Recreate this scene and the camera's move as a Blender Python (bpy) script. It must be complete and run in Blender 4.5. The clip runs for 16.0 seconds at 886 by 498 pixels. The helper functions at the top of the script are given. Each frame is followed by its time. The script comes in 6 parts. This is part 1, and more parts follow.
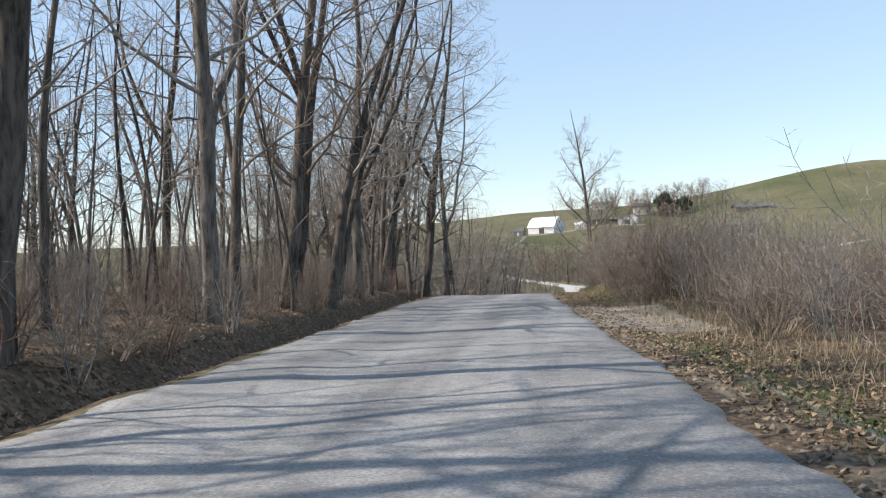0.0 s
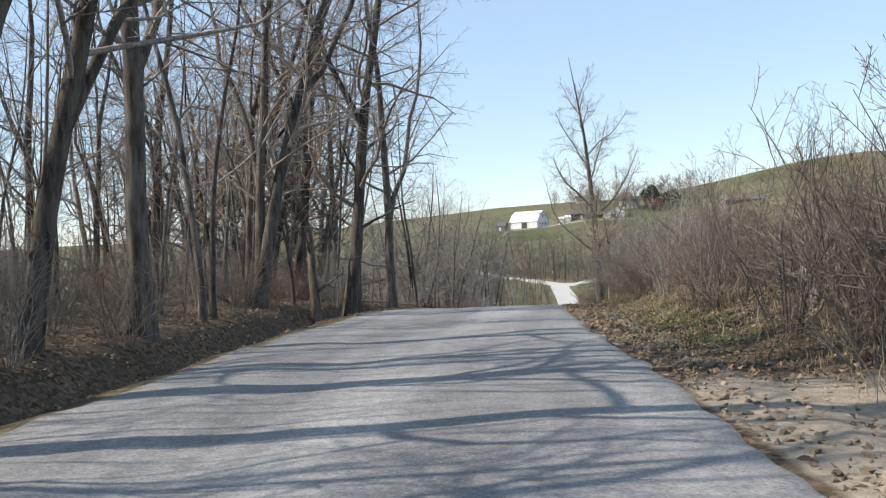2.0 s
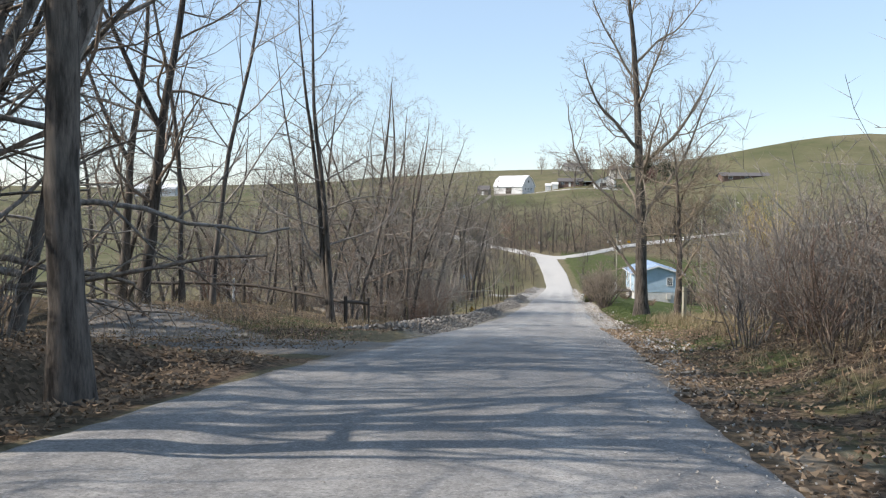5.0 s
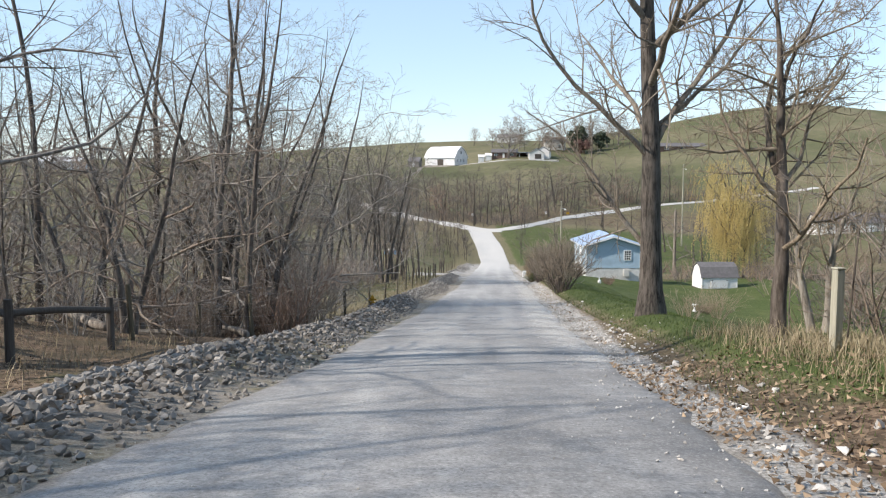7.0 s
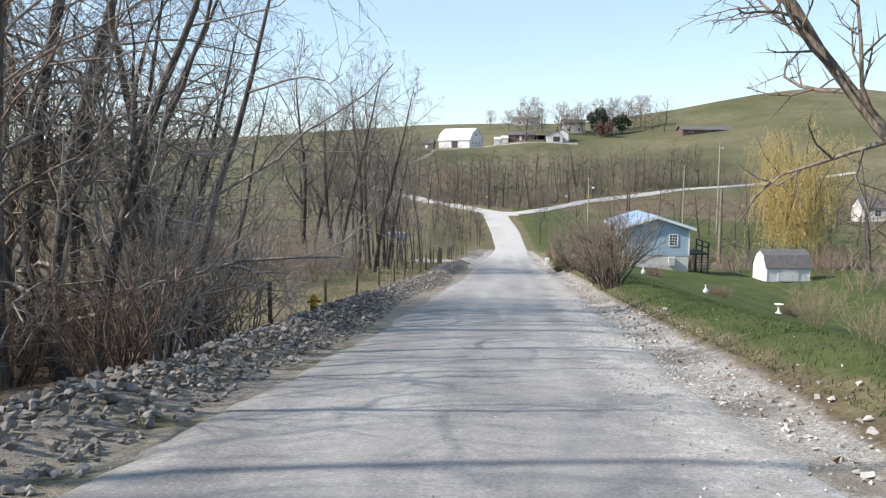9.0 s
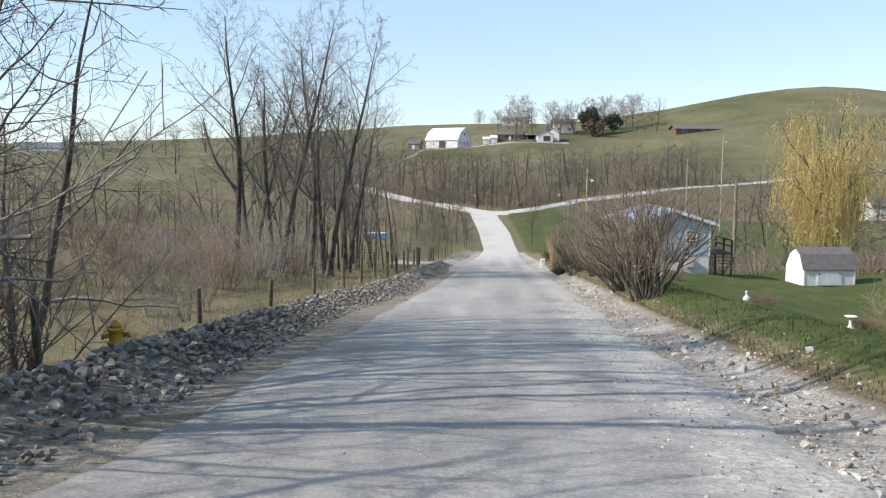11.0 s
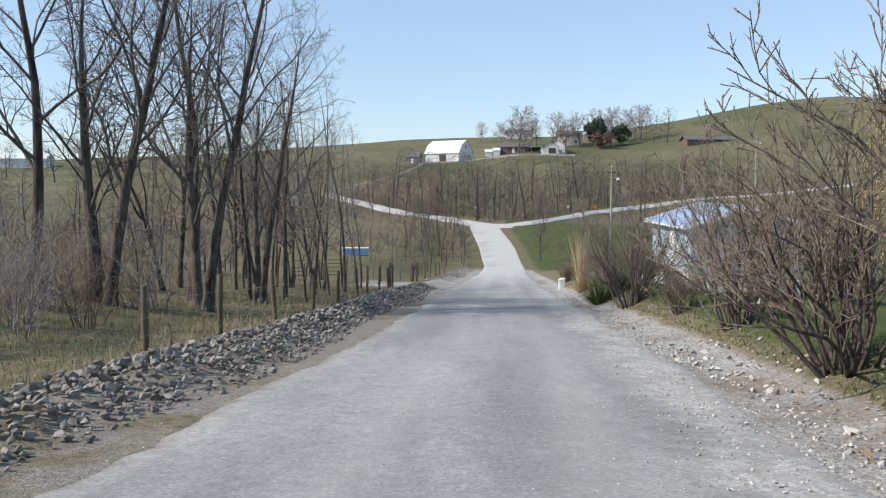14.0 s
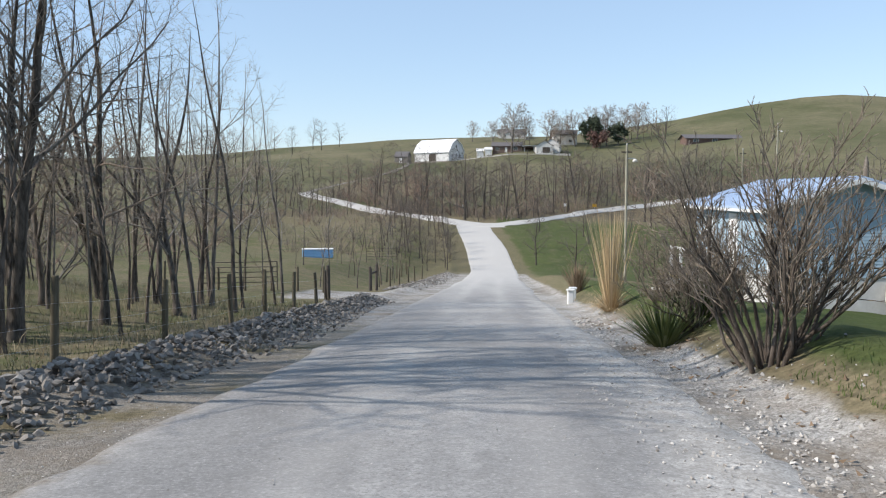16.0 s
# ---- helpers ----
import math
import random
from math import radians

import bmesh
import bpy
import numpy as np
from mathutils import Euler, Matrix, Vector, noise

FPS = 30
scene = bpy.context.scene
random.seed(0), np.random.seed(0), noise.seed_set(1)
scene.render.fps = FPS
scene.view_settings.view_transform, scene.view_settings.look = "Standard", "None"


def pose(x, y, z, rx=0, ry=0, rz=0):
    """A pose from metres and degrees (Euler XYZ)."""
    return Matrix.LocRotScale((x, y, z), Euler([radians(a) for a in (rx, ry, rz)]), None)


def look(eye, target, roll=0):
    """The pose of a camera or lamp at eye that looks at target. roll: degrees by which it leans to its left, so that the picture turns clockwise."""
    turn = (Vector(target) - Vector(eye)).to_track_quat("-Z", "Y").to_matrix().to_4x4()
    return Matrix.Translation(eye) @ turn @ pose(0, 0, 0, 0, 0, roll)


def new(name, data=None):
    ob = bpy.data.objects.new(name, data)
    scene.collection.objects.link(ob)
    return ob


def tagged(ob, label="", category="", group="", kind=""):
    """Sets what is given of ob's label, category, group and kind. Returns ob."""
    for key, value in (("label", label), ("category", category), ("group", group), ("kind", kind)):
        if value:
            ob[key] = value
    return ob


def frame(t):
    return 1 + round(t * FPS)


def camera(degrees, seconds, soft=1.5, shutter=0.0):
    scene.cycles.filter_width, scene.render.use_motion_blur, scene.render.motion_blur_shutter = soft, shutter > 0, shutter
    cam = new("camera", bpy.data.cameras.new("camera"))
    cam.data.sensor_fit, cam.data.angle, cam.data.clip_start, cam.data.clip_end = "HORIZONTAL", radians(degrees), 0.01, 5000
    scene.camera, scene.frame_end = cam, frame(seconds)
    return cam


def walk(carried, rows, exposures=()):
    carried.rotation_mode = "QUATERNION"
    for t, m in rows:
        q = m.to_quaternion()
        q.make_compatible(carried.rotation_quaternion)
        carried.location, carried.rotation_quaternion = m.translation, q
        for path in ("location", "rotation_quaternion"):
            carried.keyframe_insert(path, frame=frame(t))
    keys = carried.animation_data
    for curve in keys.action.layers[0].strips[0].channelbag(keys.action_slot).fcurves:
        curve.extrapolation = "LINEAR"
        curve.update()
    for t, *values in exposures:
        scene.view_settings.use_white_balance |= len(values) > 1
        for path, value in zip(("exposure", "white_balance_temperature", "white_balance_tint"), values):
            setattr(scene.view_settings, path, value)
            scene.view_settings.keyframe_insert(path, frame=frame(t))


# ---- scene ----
cam = camera(57.0, 16.0, soft=1.2)
ROWS = [
    (0.0, 0.00, 0.00, 1.50, 8.37, -0.32, 2.57),
    (0.5, -0.24, 4.91, 1.39, 8.24, -0.29, 2.23),
    (1.0, -0.54, 9.84, 1.24, 7.92, -0.31, 1.73),
    (1.5, -0.90, 14.74, 1.06, 7.58, -0.45, 2.34),
    (2.0, -1.24, 19.40, 0.84, 7.10, -0.61, 2.82),
    (2.5, -1.48, 23.80, 0.72, 6.82, -0.94, 2.63),
    (3.0, -1.76, 28.03, 0.62, 6.64, -1.48, 1.50),
    (3.2, -1.88, 29.70, 0.58, 6.72, -1.71, 0.92),
    (5.3, -2.80, 47.04, -0.00, 5.52, -3.43, -0.63),
    (5.5, -2.79, 48.87, -0.17, 5.17, -3.55, -0.67),
    (6.0, -2.76, 53.48, -0.61, 3.91, -4.01, -0.39),
    (6.5, -2.59, 58.08, -1.04, 2.42, -4.47, -0.24),
    (7.0, -2.44, 62.40, -1.49, 1.11, -4.91, -0.15),
    (7.5, -2.29, 66.49, -1.97, 0.36, -5.52, -0.80),
    (8.0, -2.19, 70.30, -2.41, 0.96, -6.08, -1.47),
    (8.2, -2.14, 71.77, -2.58, 1.40, -5.96, -1.33),
    (10.3, -1.75, 83.24, -4.03, 2.35, -5.78, -0.28),
    (10.5, -1.68, 84.36, -4.18, 2.08, -5.75, -0.44),
    (11.0, -1.49, 87.18, -4.52, 1.44, -5.59, -0.43),
    (11.5, -1.32, 89.89, -4.82, 0.83, -5.53, 0.18),
    (12.0, -1.21, 92.68, -5.12, 0.68, -5.10, 0.47),
    (12.5, -1.07, 95.40, -5.42, 0.88, -4.78, 0.74),
    (13.0, -0.87, 98.22, -5.74, 1.25, -4.52, 0.89),
    (13.5, -0.75, 101.33, -6.04, 1.50, -4.42, 0.55),
    (14.0, -0.61, 104.62, -6.34, 1.73, -4.29, -0.04),
    (14.5, -0.44, 107.98, -6.67, 1.82, -4.28, -0.37),
    (15.0, -0.22, 111.45, -7.03, 1.60, -4.25, -0.56),
    (15.5, 0.05, 115.11, -7.38, 1.31, -4.18, -0.80),
    (16.0, 0.40, 118.80, -7.70, 1.26, -4.00, 0.03),
]


def view(x, y, z, yaw, pitch, lean):
    return pose(x, y, z, 0, 0, yaw) @ pose(0, 0, 0, 90 + pitch) @ pose(0, 0, 0, 0, 0, -lean)


walk(cam, [(r[0], view(*r[1:])) for r in ROWS], [(0.0, 0.42, 6500, 10), (3.2, 0.48, 6500, 10), (6.0, 0.41, 6550, 10), (7.0, 0.51, 6450, 10), (8.2, 0.53, 6400, 10), (10.5, 0.44, 6500, 10), (12.0, 0.36, 6450, 10), (13.5, 0.18, 6250, 10), (16.0, 0.25, 6300, 10)])

# ---- light ----
SUN_EL, SUN_AZ = 38.0, 195.0      # height above the horizon; direction to the sun, anticlockwise from +x
world = bpy.data.worlds.new("sky")
scene.world = world
world.use_nodes = True
wn = world.node_tree.nodes
sky = wn.new("ShaderNodeTexSky")
sky.sky_type = "NISHITA"
sky.sun_disc = False
sky.sun_elevation = radians(SUN_EL)
sky.sun_rotation = radians(90 - SUN_AZ)
sky.air_density, sky.dust_density, sky.ozone_density = 1.0, 0.2, 1.0
haze = wn.new("ShaderNodeMix")      # thin high haze that pales the blue
haze.data_type = "RGBA"
haze.inputs[0].default_value = 0.5
haze.inputs[7].default_value = (2.85, 3.78, 5.0, 1)
wn["Background"].inputs["Strength"].default_value = 0.15
world.node_tree.links.new(sky.outputs["Color"], haze.inputs[6])
world.node_tree.links.new(haze.outputs[2], wn["Background"].inputs["Color"])
sun_data = bpy.data.lights.new("sun", "SUN")
sun_data.energy, sun_data.angle, sun_data.color = 4.8, radians(0.55), (1.0, 0.91, 0.815)
sun = new("sun", sun_data)
a, e = radians(SUN_AZ), radians(SUN_EL)
sun.matrix_world = look((60 * math.cos(a) * math.cos(e), 60 * math.sin(a) * math.cos(e) + 60, 60 * math.sin(e)), (0, 60, 0))

# ---- materials ----


class Nodes:
    """Short hand for building a node material."""

    def __init__(self, name, rough=0.8, metal=0.0, spec=0.3):
        self.mat = bpy.data.materials.new(name)
        self.mat.use_nodes = True
        self.t = self.mat.node_tree
        self.b = self.t.nodes["Principled BSDF"]
        self.b.inputs["Roughness"].default_value = rough
        self.b.inputs["Metallic"].default_value = metal
        self.b.inputs["Specular IOR Level"].default_value = spec
        self.co = self.t.nodes.new("ShaderNodeNewGeometry").outputs["Position"]

    def local(self):
        self.co = self.t.nodes.new("ShaderNodeTexCoord").outputs["Object"]
        return self

    def stretch(self, x, y, z):
        n = self.t.nodes.new("ShaderNodeMapping")
        n.inputs["Scale"].default_value = (x, y, z)
        self.t.links.new(self.co, n.inputs["Vector"])
        return n.outputs["Vector"]

    def noise(self, scale, detail=4.0, rough=0.6, co=None):
        n = self.t.nodes.new("ShaderNodeTexNoise")
        n.inputs["Scale"].default_value, n.inputs["Detail"].default_value, n.inputs["Roughness"].default_value = scale, detail, rough
        self.t.links.new(co or self.co, n.inputs["Vector"])
        return n.outputs["Fac"]

    def cells(self, scale, feature="F1", co=None, out="Distance"):
        n = self.t.nodes.new("ShaderNodeTexVoronoi")
        n.feature = feature
        n.inputs["Scale"].default_value = scale
        self.t.links.new(co or self.co, n.inputs["Vector"])
        return n.outputs[out]

    def random(self):
        return self.t.nodes.new("ShaderNodeObjectInfo").outputs["Random"]

    def island(self):
        return self.t.nodes.new("ShaderNodeNewGeometry").outputs["Random Per Island"]

    def ramp(self, fac, *stops):
        n = self.t.nodes.new("ShaderNodeValToRGB")
        el = n.color_ramp.elements
        while len(el) < len(stops):
            el.new(0.5)
        for k, (p, c) in zip(el, stops):
            k.position, k.color = p, (*(c if isinstance(c, tuple) else (c, c, c)), 1)
        self.t.links.new(fac, n.inputs["Fac"])
        return n.outputs["Color"]

    def mix(self, fac, a, b, mode="MIX"):
        n = self.t.nodes.new("ShaderNodeMix")
        n.data_type, n.blend_type = "RGBA", mode
        for v, sock in ((fac, n.inputs[0]), (a, n.inputs[6]), (b, n.inputs[7])):
            if isinstance(v, (int, float)):
                sock.default_value = v
            elif isinstance(v, tuple):
                sock.default_value = (*v, 1)
            else:
                self.t.links.new(v, sock)
        return n.outputs[2]

    def math(self, op, a, b):
        n = self.t.nodes.new("ShaderNodeMath")
        n.operation = op
        for v, sock in ((a, n.inputs[0]), (b, n.inputs[1])):
            if isinstance(v, (int, float)):
                sock.default_value = v
            else:
                self.t.links.new(v, sock)
        return n.outputs[0]

    def attr(self, name):
        n = self.t.nodes.new("ShaderNodeAttribute")
        n.attribute_name = name
        return n.outputs["Fac"]

    def axis(self, k):
        n = self.t.nodes.new("ShaderNodeSeparateXYZ")
        self.t.links.new(self.co, n.inputs[0])
        return n.outputs[k]

    def colour(self, c):
        if isinstance(c, tuple):
            self.b.inputs["Base Color"].default_value = (*c, 1)
        else:
            self.t.links.new(c, self.b.inputs["Base Color"])
        return self

    def bump(self, height, strength=0.5, distance=0.02):
        n = self.t.nodes.new("ShaderNodeBump")
        n.inputs["Strength"].default_value, n.inputs["Distance"].default_value = strength, distance
        self.t.links.new(height, n.inputs["Height"])
        self.t.links.new(n.outputs["Normal"], self.b.inputs["Normal"])
        return self

    def rough(self, v):
        self.t.links.new(v, self.b.inputs["Roughness"])
        return self

def paint(name, colour, rough=0.6, dirt=0.12, scale=1.5):
    """Painted or plastic surface with faint blotches and weathering."""
    m = Nodes(name, rough)
    n = m.noise(scale, 5)
    f = m.noise(scale * 14, 3)
    low = tuple(c * (1 - 2.2 * dirt) for c in colour)
    c = m.mix(m.ramp(n, (0.35, 0.0), (0.7, 1.0)), low, colour)
    c = m.mix(m.math("MULTIPLY", f, dirt), c, tuple(c * 0.5 for c in colour))
    return m.colour(c).bump(f, 0.15, 0.004).mat


def bark(name, dark, light, scale=7.0, lichen=(0.30, 0.30, 0.26)):
    m = Nodes(name, 0.95, spec=0.1).local()
    furrow = m.noise(scale, 5, 0.7, m.stretch(1.0, 1.0, 0.16))
    fine = m.noise(scale * 9, 3)
    patch = m.noise(0.9, 3)
    c = m.mix(m.ramp(furrow, (0.38, 0.0), (0.6, 1.0)), dark, light)
    c = m.mix(m.ramp(patch, (0.5, 0.0), (0.75, 0.5)), c, lichen)
    c = m.mix(m.math("MULTIPLY", m.random(), 0.35), c, tuple(0.55 * v for v in dark))
    return m.colour(c).bump(m.mix(0.25, furrow, fine), 0.9, 0.03).mat


def ground_material():
    """Soil, dead grass, leaf litter, lawn and far pasture, each where its own mask lies."""
    m = Nodes("ground", 0.95, spec=0.1)
    big, mid, fine, tiny = m.noise(0.045, 5), m.noise(0.55, 5, 0.65), m.noise(7, 4, 0.7), m.noise(38, 3, 0.7)
    litter = m.mix(m.ramp(m.cells(16, out="Color"), (0.15, 0.0), (0.85, 1.0)), (0.05, 0.034, 0.023), (0.24, 0.172, 0.118))
    litter = m.mix(m.ramp(mid, (0.42, 0.0), (0.62, 0.75)), litter, (0.09, 0.075, 0.05))
    dead = m.mix(m.ramp(fine, (0.3, 0.0), (0.7, 1.0)), (0.10, 0.083, 0.052), (0.27, 0.222, 0.142))
    lawn = m.mix(m.ramp(fine, (0.3, 0.0), (0.7, 1.0)), (0.040, 0.058, 0.018), (0.095, 0.120, 0.042))
    lawn = m.mix(m.ramp(mid, (0.45, 0.0), (0.75, 0.55)), lawn, (0.15, 0.15, 0.065))
    pasture = m.mix(m.ramp(m.noise(0.02, 6, 0.65), (0.35, 0.0), (0.62, 1.0)), (0.088, 0.098, 0.044), (0.185, 0.165, 0.098))
    pasture = m.mix(m.ramp(m.noise(0.35, 5, 0.7), (0.4, 0.0), (0.7, 0.5)), pasture, (0.075, 0.070, 0.042))
    gravel = m.mix(m.ramp(m.cells(24, out="Color"), (0.1, 0.0), (0.9, 1.0)), (0.14, 0.13, 0.115), (0.56, 0.54, 0.50))
    gravel = m.mix(0.5, gravel, m.mix(m.ramp(m.cells(58, out="Color"), (0.1, 0.0), (0.9, 1.0)), (0.14, 0.13, 0.115), (0.60, 0.58, 0.54)))
    gravel = m.mix(m.ramp(mid, (0.46, 0.0), (0.64, 0.75)), gravel, (0.19, 0.155, 0.115))
    dirt = m.mix(m.ramp(fine, (0.3, 0.0), (0.7, 1.0)), (0.25, 0.205, 0.15), (0.45, 0.385, 0.30))
    c = m.mix(m.ramp(big, (0.4, 0.0), (0.6, 1.0)), m.mix(0.12, dead, lawn), m.mix(0.32, dead, lawn))
    c = m.mix(m.attr("pasture"), c, pasture)
    edge = m.math("MULTIPLY", m.math("SUBTRACT", mid, 0.5), 0.9)
    for name, layer in (("litter", litter), ("lawn", lawn), ("gravel", gravel), ("dirt", dirt)):
        mask = m.ramp(m.math("ADD", m.attr(name), edge), (0.38, 0.0), (0.62, 1.0))
        c = m.mix(mask, c, layer)
    c = m.mix(m.ramp(tiny, (0.3, 0.35), (0.6, 0.0)), c, m.mix(0.5, c, (0.03, 0.024, 0.015)))
    return m.colour(c).bump(m.mix(0.5, fine, tiny), 0.8, 0.05).mat


def road_material():
    """Chip-and-dust country road: packed grey stone, paler loose gravel to the sides, soil at the edges."""
    m = Nodes("road_gravel", 0.9, spec=0.2)
    chips = m.cells(24, out="Color")
    fine = m.noise(110, 3, 0.7)
    grit = m.noise(30, 4, 0.75)
    drag = m.noise(1.0, 6, 0.62, m.stretch(1.0, 0.10, 1))
    blot = m.noise(0.4, 6, 0.65)
    spot = m.noise(2.6, 5, 0.65)
    packed = m.mix(m.ramp(drag, (0.34, 0.0), (0.66, 1.0)), (0.215, 0.211, 0.205), (0.365, 0.357, 0.343))
    packed = m.mix(m.ramp(blot, (0.38, 0.5), (0.55, 0.0)), packed, (0.170, 0.167, 0.163))
    packed = m.mix(m.ramp(spot, (0.56, 0.0), (0.72, 0.5)), packed, (0.40, 0.388, 0.365))
    track = m.noise(1.0, 3, 0.5, m.stretch(0.8, 0.02, 1))
    packed = m.mix(m.ramp(track, (0.4, 0.35), (0.6, 0.0)), packed, (0.155, 0.152, 0.149))
    packed = m.mix(m.ramp(track, (0.52, 0.0), (0.68, 0.45)), packed, (0.40, 0.39, 0.368))
    packed = m.mix(m.ramp(grit, (0.36, 0.65), (0.49, 0.0)), packed, (0.11, 0.107, 0.102))
    packed = m.mix(m.ramp(grit, (0.54, 0.0), (0.68, 0.6)), packed, (0.47, 0.46, 0.435))
    packed = m.mix(m.ramp(m.noise(7, 5, 0.75), (0.40, 0.4), (0.54, 0.0)), packed, (0.14, 0.137, 0.132))
    small = m.cells(58, out="Color")
    loose = m.mix(m.ramp(chips, (0.1, 0.0), (0.9, 1.0)), (0.20, 0.19, 0.172), (0.60, 0.58, 0.54))
    loose = m.mix(0.5, loose, m.mix(m.ramp(small, (0.1, 0.0), (0.9, 1.0)), (0.15, 0.142, 0.13), (0.66, 0.64, 0.60)))
    loose = m.mix(m.ramp(spot, (0.42, 0.45), (0.58, 0.0)), loose, (0.25, 0.23, 0.20))
    wear = m.math("ADD", m.attr("loose"), m.math("MULTIPLY", m.math("SUBTRACT", blot, 0.5), 1.2))
    wear = m.math("ADD", wear, m.math("MULTIPLY", m.math("SUBTRACT", spot, 0.5), 0.7))
    c = m.mix(m.ramp(wear, (0.40, 0.0), (0.75, 1.0)), packed, loose)
    c = m.mix(m.math("MULTIPLY", m.attr("dust"), 0.85), c, (0.50, 0.48, 0.445))
    earth = m.mix(m.ramp(grit, (0.35, 0.0), (0.65, 1.0)), (0.115, 0.097, 0.076), (0.25, 0.215, 0.172))
    edge = m.math("ADD", m.attr("soil"), m.math("MULTIPLY", m.math("SUBTRACT", spot, 0.5), 1.5))
    c = m.mix(m.ramp(edge, (0.45, 0.0), (0.85, 0.85)), c, earth)
    return m.colour(c).bump(m.mix(0.5, grit, fine), 0.45, 0.012).mat


def stone_material(name, dark, light):
    m = Nodes(name, 0.9, spec=0.2)
    own = m.random()
    n = m.noise(9, 5, 0.7)
    c = m.mix(m.island(), dark, light)
    c = m.mix(m.math("MULTIPLY", own, 0.55), c, light)
    c = m.mix(m.ramp(n, (0.4, 0.0), (0.7, 0.6)), c, tuple(v * 0.6 for v in dark))
    return m.colour(c).bump(n, 0.6, 0.03).mat


def blade_material(name, a, b, rough=0.8):
    m = Nodes(name, rough, spec=0.15)
    return m.colour(m.mix(m.island(), a, b)).mat


def board_material(name, colour, worn):
    m = Nodes(name, 0.85, spec=0.15).local()
    g = m.noise(6, 5, 0.7, m.stretch(4, 4, 0.3))
    c = m.mix(m.ramp(g, (0.35, 0.0), (0.65, 1.0)), colour, worn)
    c = m.mix(m.math("MULTIPLY", m.random(), 0.4), c, tuple(v * 0.6 for v in colour))
    return m.colour(c).bump(g, 0.5, 0.01).mat


def metal_roof_material(name, colour, rust=0.0):
    m = Nodes(name, 0.42, spec=0.45).local()
    n = m.noise(0.7, 5)
    streak = m.noise(2.2, 4, 0.6, m.stretch(3.0, 0.2, 0.2))
    c = m.mix(m.ramp(n, (0.35, 0.0), (0.7, 0.35)), colour, tuple(v * 0.7 for v in colour))
    c = m.mix(m.ramp(streak, (0.55, 0.0), (0.75, 0.25 + rust)), c, (0.30, 0.24, 0.19))
    return m.colour(c).bump(n, 0.1, 0.01).mat


GROUND, ROAD = ground_material(), road_material()
BARK_GREY = bark("bark_grey", (0.062, 0.054, 0.047), (0.220, 0.193, 0.168), 9.0, (0.22, 0.22, 0.20))
BARK_DARK = bark("bark_dark", (0.044, 0.038, 0.032), (0.150, 0.130, 0.111), 9.0, (0.15, 0.145, 0.13))
BARK_PALE = bark("bark_pale", (0.120, 0.100, 0.080), (0.300, 0.265, 0.225))
BARK_BROWN = bark("bark_brown", (0.062, 0.050, 0.041), (0.190, 0.160, 0.134), 9.0, (0.22, 0.21, 0.18))
TWIG_LILAC = bark("lilac_twig", (0.165, 0.133, 0.102), (0.400, 0.335, 0.262), 20)
TWIG_FAR = bark("far_twig", (0.080, 0.067, 0.058), (0.205, 0.177, 0.154), 20)
TWIG_BROWN = bark("twig_brown", (0.165, 0.128, 0.101), (0.400, 0.325, 0.258), 20)
BARK_WALNUT = bark("walnut_bark", (0.036, 0.031, 0.027), (0.145, 0.126, 0.108), 13, (0.14, 0.135, 0.12))
TWIG_RED = bark("twig_red", (0.145, 0.100, 0.078), (0.325, 0.236, 0.186), 20)
TWIG_GREY = bark("twig_grey", (0.190, 0.168, 0.148), (0.450, 0.408, 0.362), 20)
TWIG_DARK = bark("twig_dark", (0.090, 0.080, 0.071), (0.240, 0.216, 0.192), 20)
TWIG_TAN = bark("twig_tan", (0.185, 0.145, 0.102), (0.360, 0.295, 0.215), 20)
TWIG_WALNUT = bark("walnut_twig", (0.130, 0.108, 0.084), (0.300, 0.255, 0.205), 20)
WILLOW_LEAF = blade_material("willow_leaf", (0.42, 0.32, 0.12), (0.58, 0.46, 0.20))
EVERGREEN = blade_material("evergreen_needles", (0.05, 0.065, 0.042), (0.10, 0.115, 0.075))
BUD_RED = blade_material("red_buds", (0.12, 0.075, 0.065), (0.20, 0.125, 0.105))
GRASS_GREEN = blade_material("grass_green", (0.045, 0.072, 0.020), (0.115, 0.145, 0.050))
GRASS_DEAD = blade_material("grass_dead", (0.19, 0.152, 0.092), (0.38, 0.32, 0.21))
LEAF_DRY = blade_material("dry_leaf", (0.10, 0.068, 0.043), (0.33, 0.245, 0.165))
REED = blade_material("dry_reed", (0.36, 0.26, 0.14), (0.56, 0.44, 0.28))
YUCCA = blade_material("yucca_leaf", (0.055, 0.085, 0.030), (0.15, 0.17, 0.065), 0.5)
STONE = stone_material("limestone", (0.095, 0.086, 0.076), (0.36, 0.335, 0.30))
CLOD = stone_material("earth_clod", (0.10, 0.075, 0.052), (0.36, 0.29, 0.21))
STONE_PALE = stone_material("pale_limestone", (0.30, 0.28, 0.255), (0.64, 0.615, 0.57))
POST_WOOD = board_material("weathered_post", (0.085, 0.072, 0.048), (0.19, 0.165, 0.115))
POST_PALE = board_material("treated_post", (0.28, 0.27, 0.21), (0.46, 0.43, 0.34))
DARK_WOOD = board_material("dark_wood", (0.060, 0.050, 0.042), (0.13, 0.115, 0.10))
SIDING_BLUE = paint("siding_blue", (0.36, 0.47, 0.55), 0.6, 0.06)
ROOF_BLUE = metal_roof_material("roof_blue", (0.44, 0.54, 0.68))
TRIM_WHITE = paint("trim_white", (0.78, 0.78, 0.76), 0.55, 0.06)
BLOCK_WHITE = paint("block_white", (0.66, 0.65, 0.62), 0.85, 0.14)
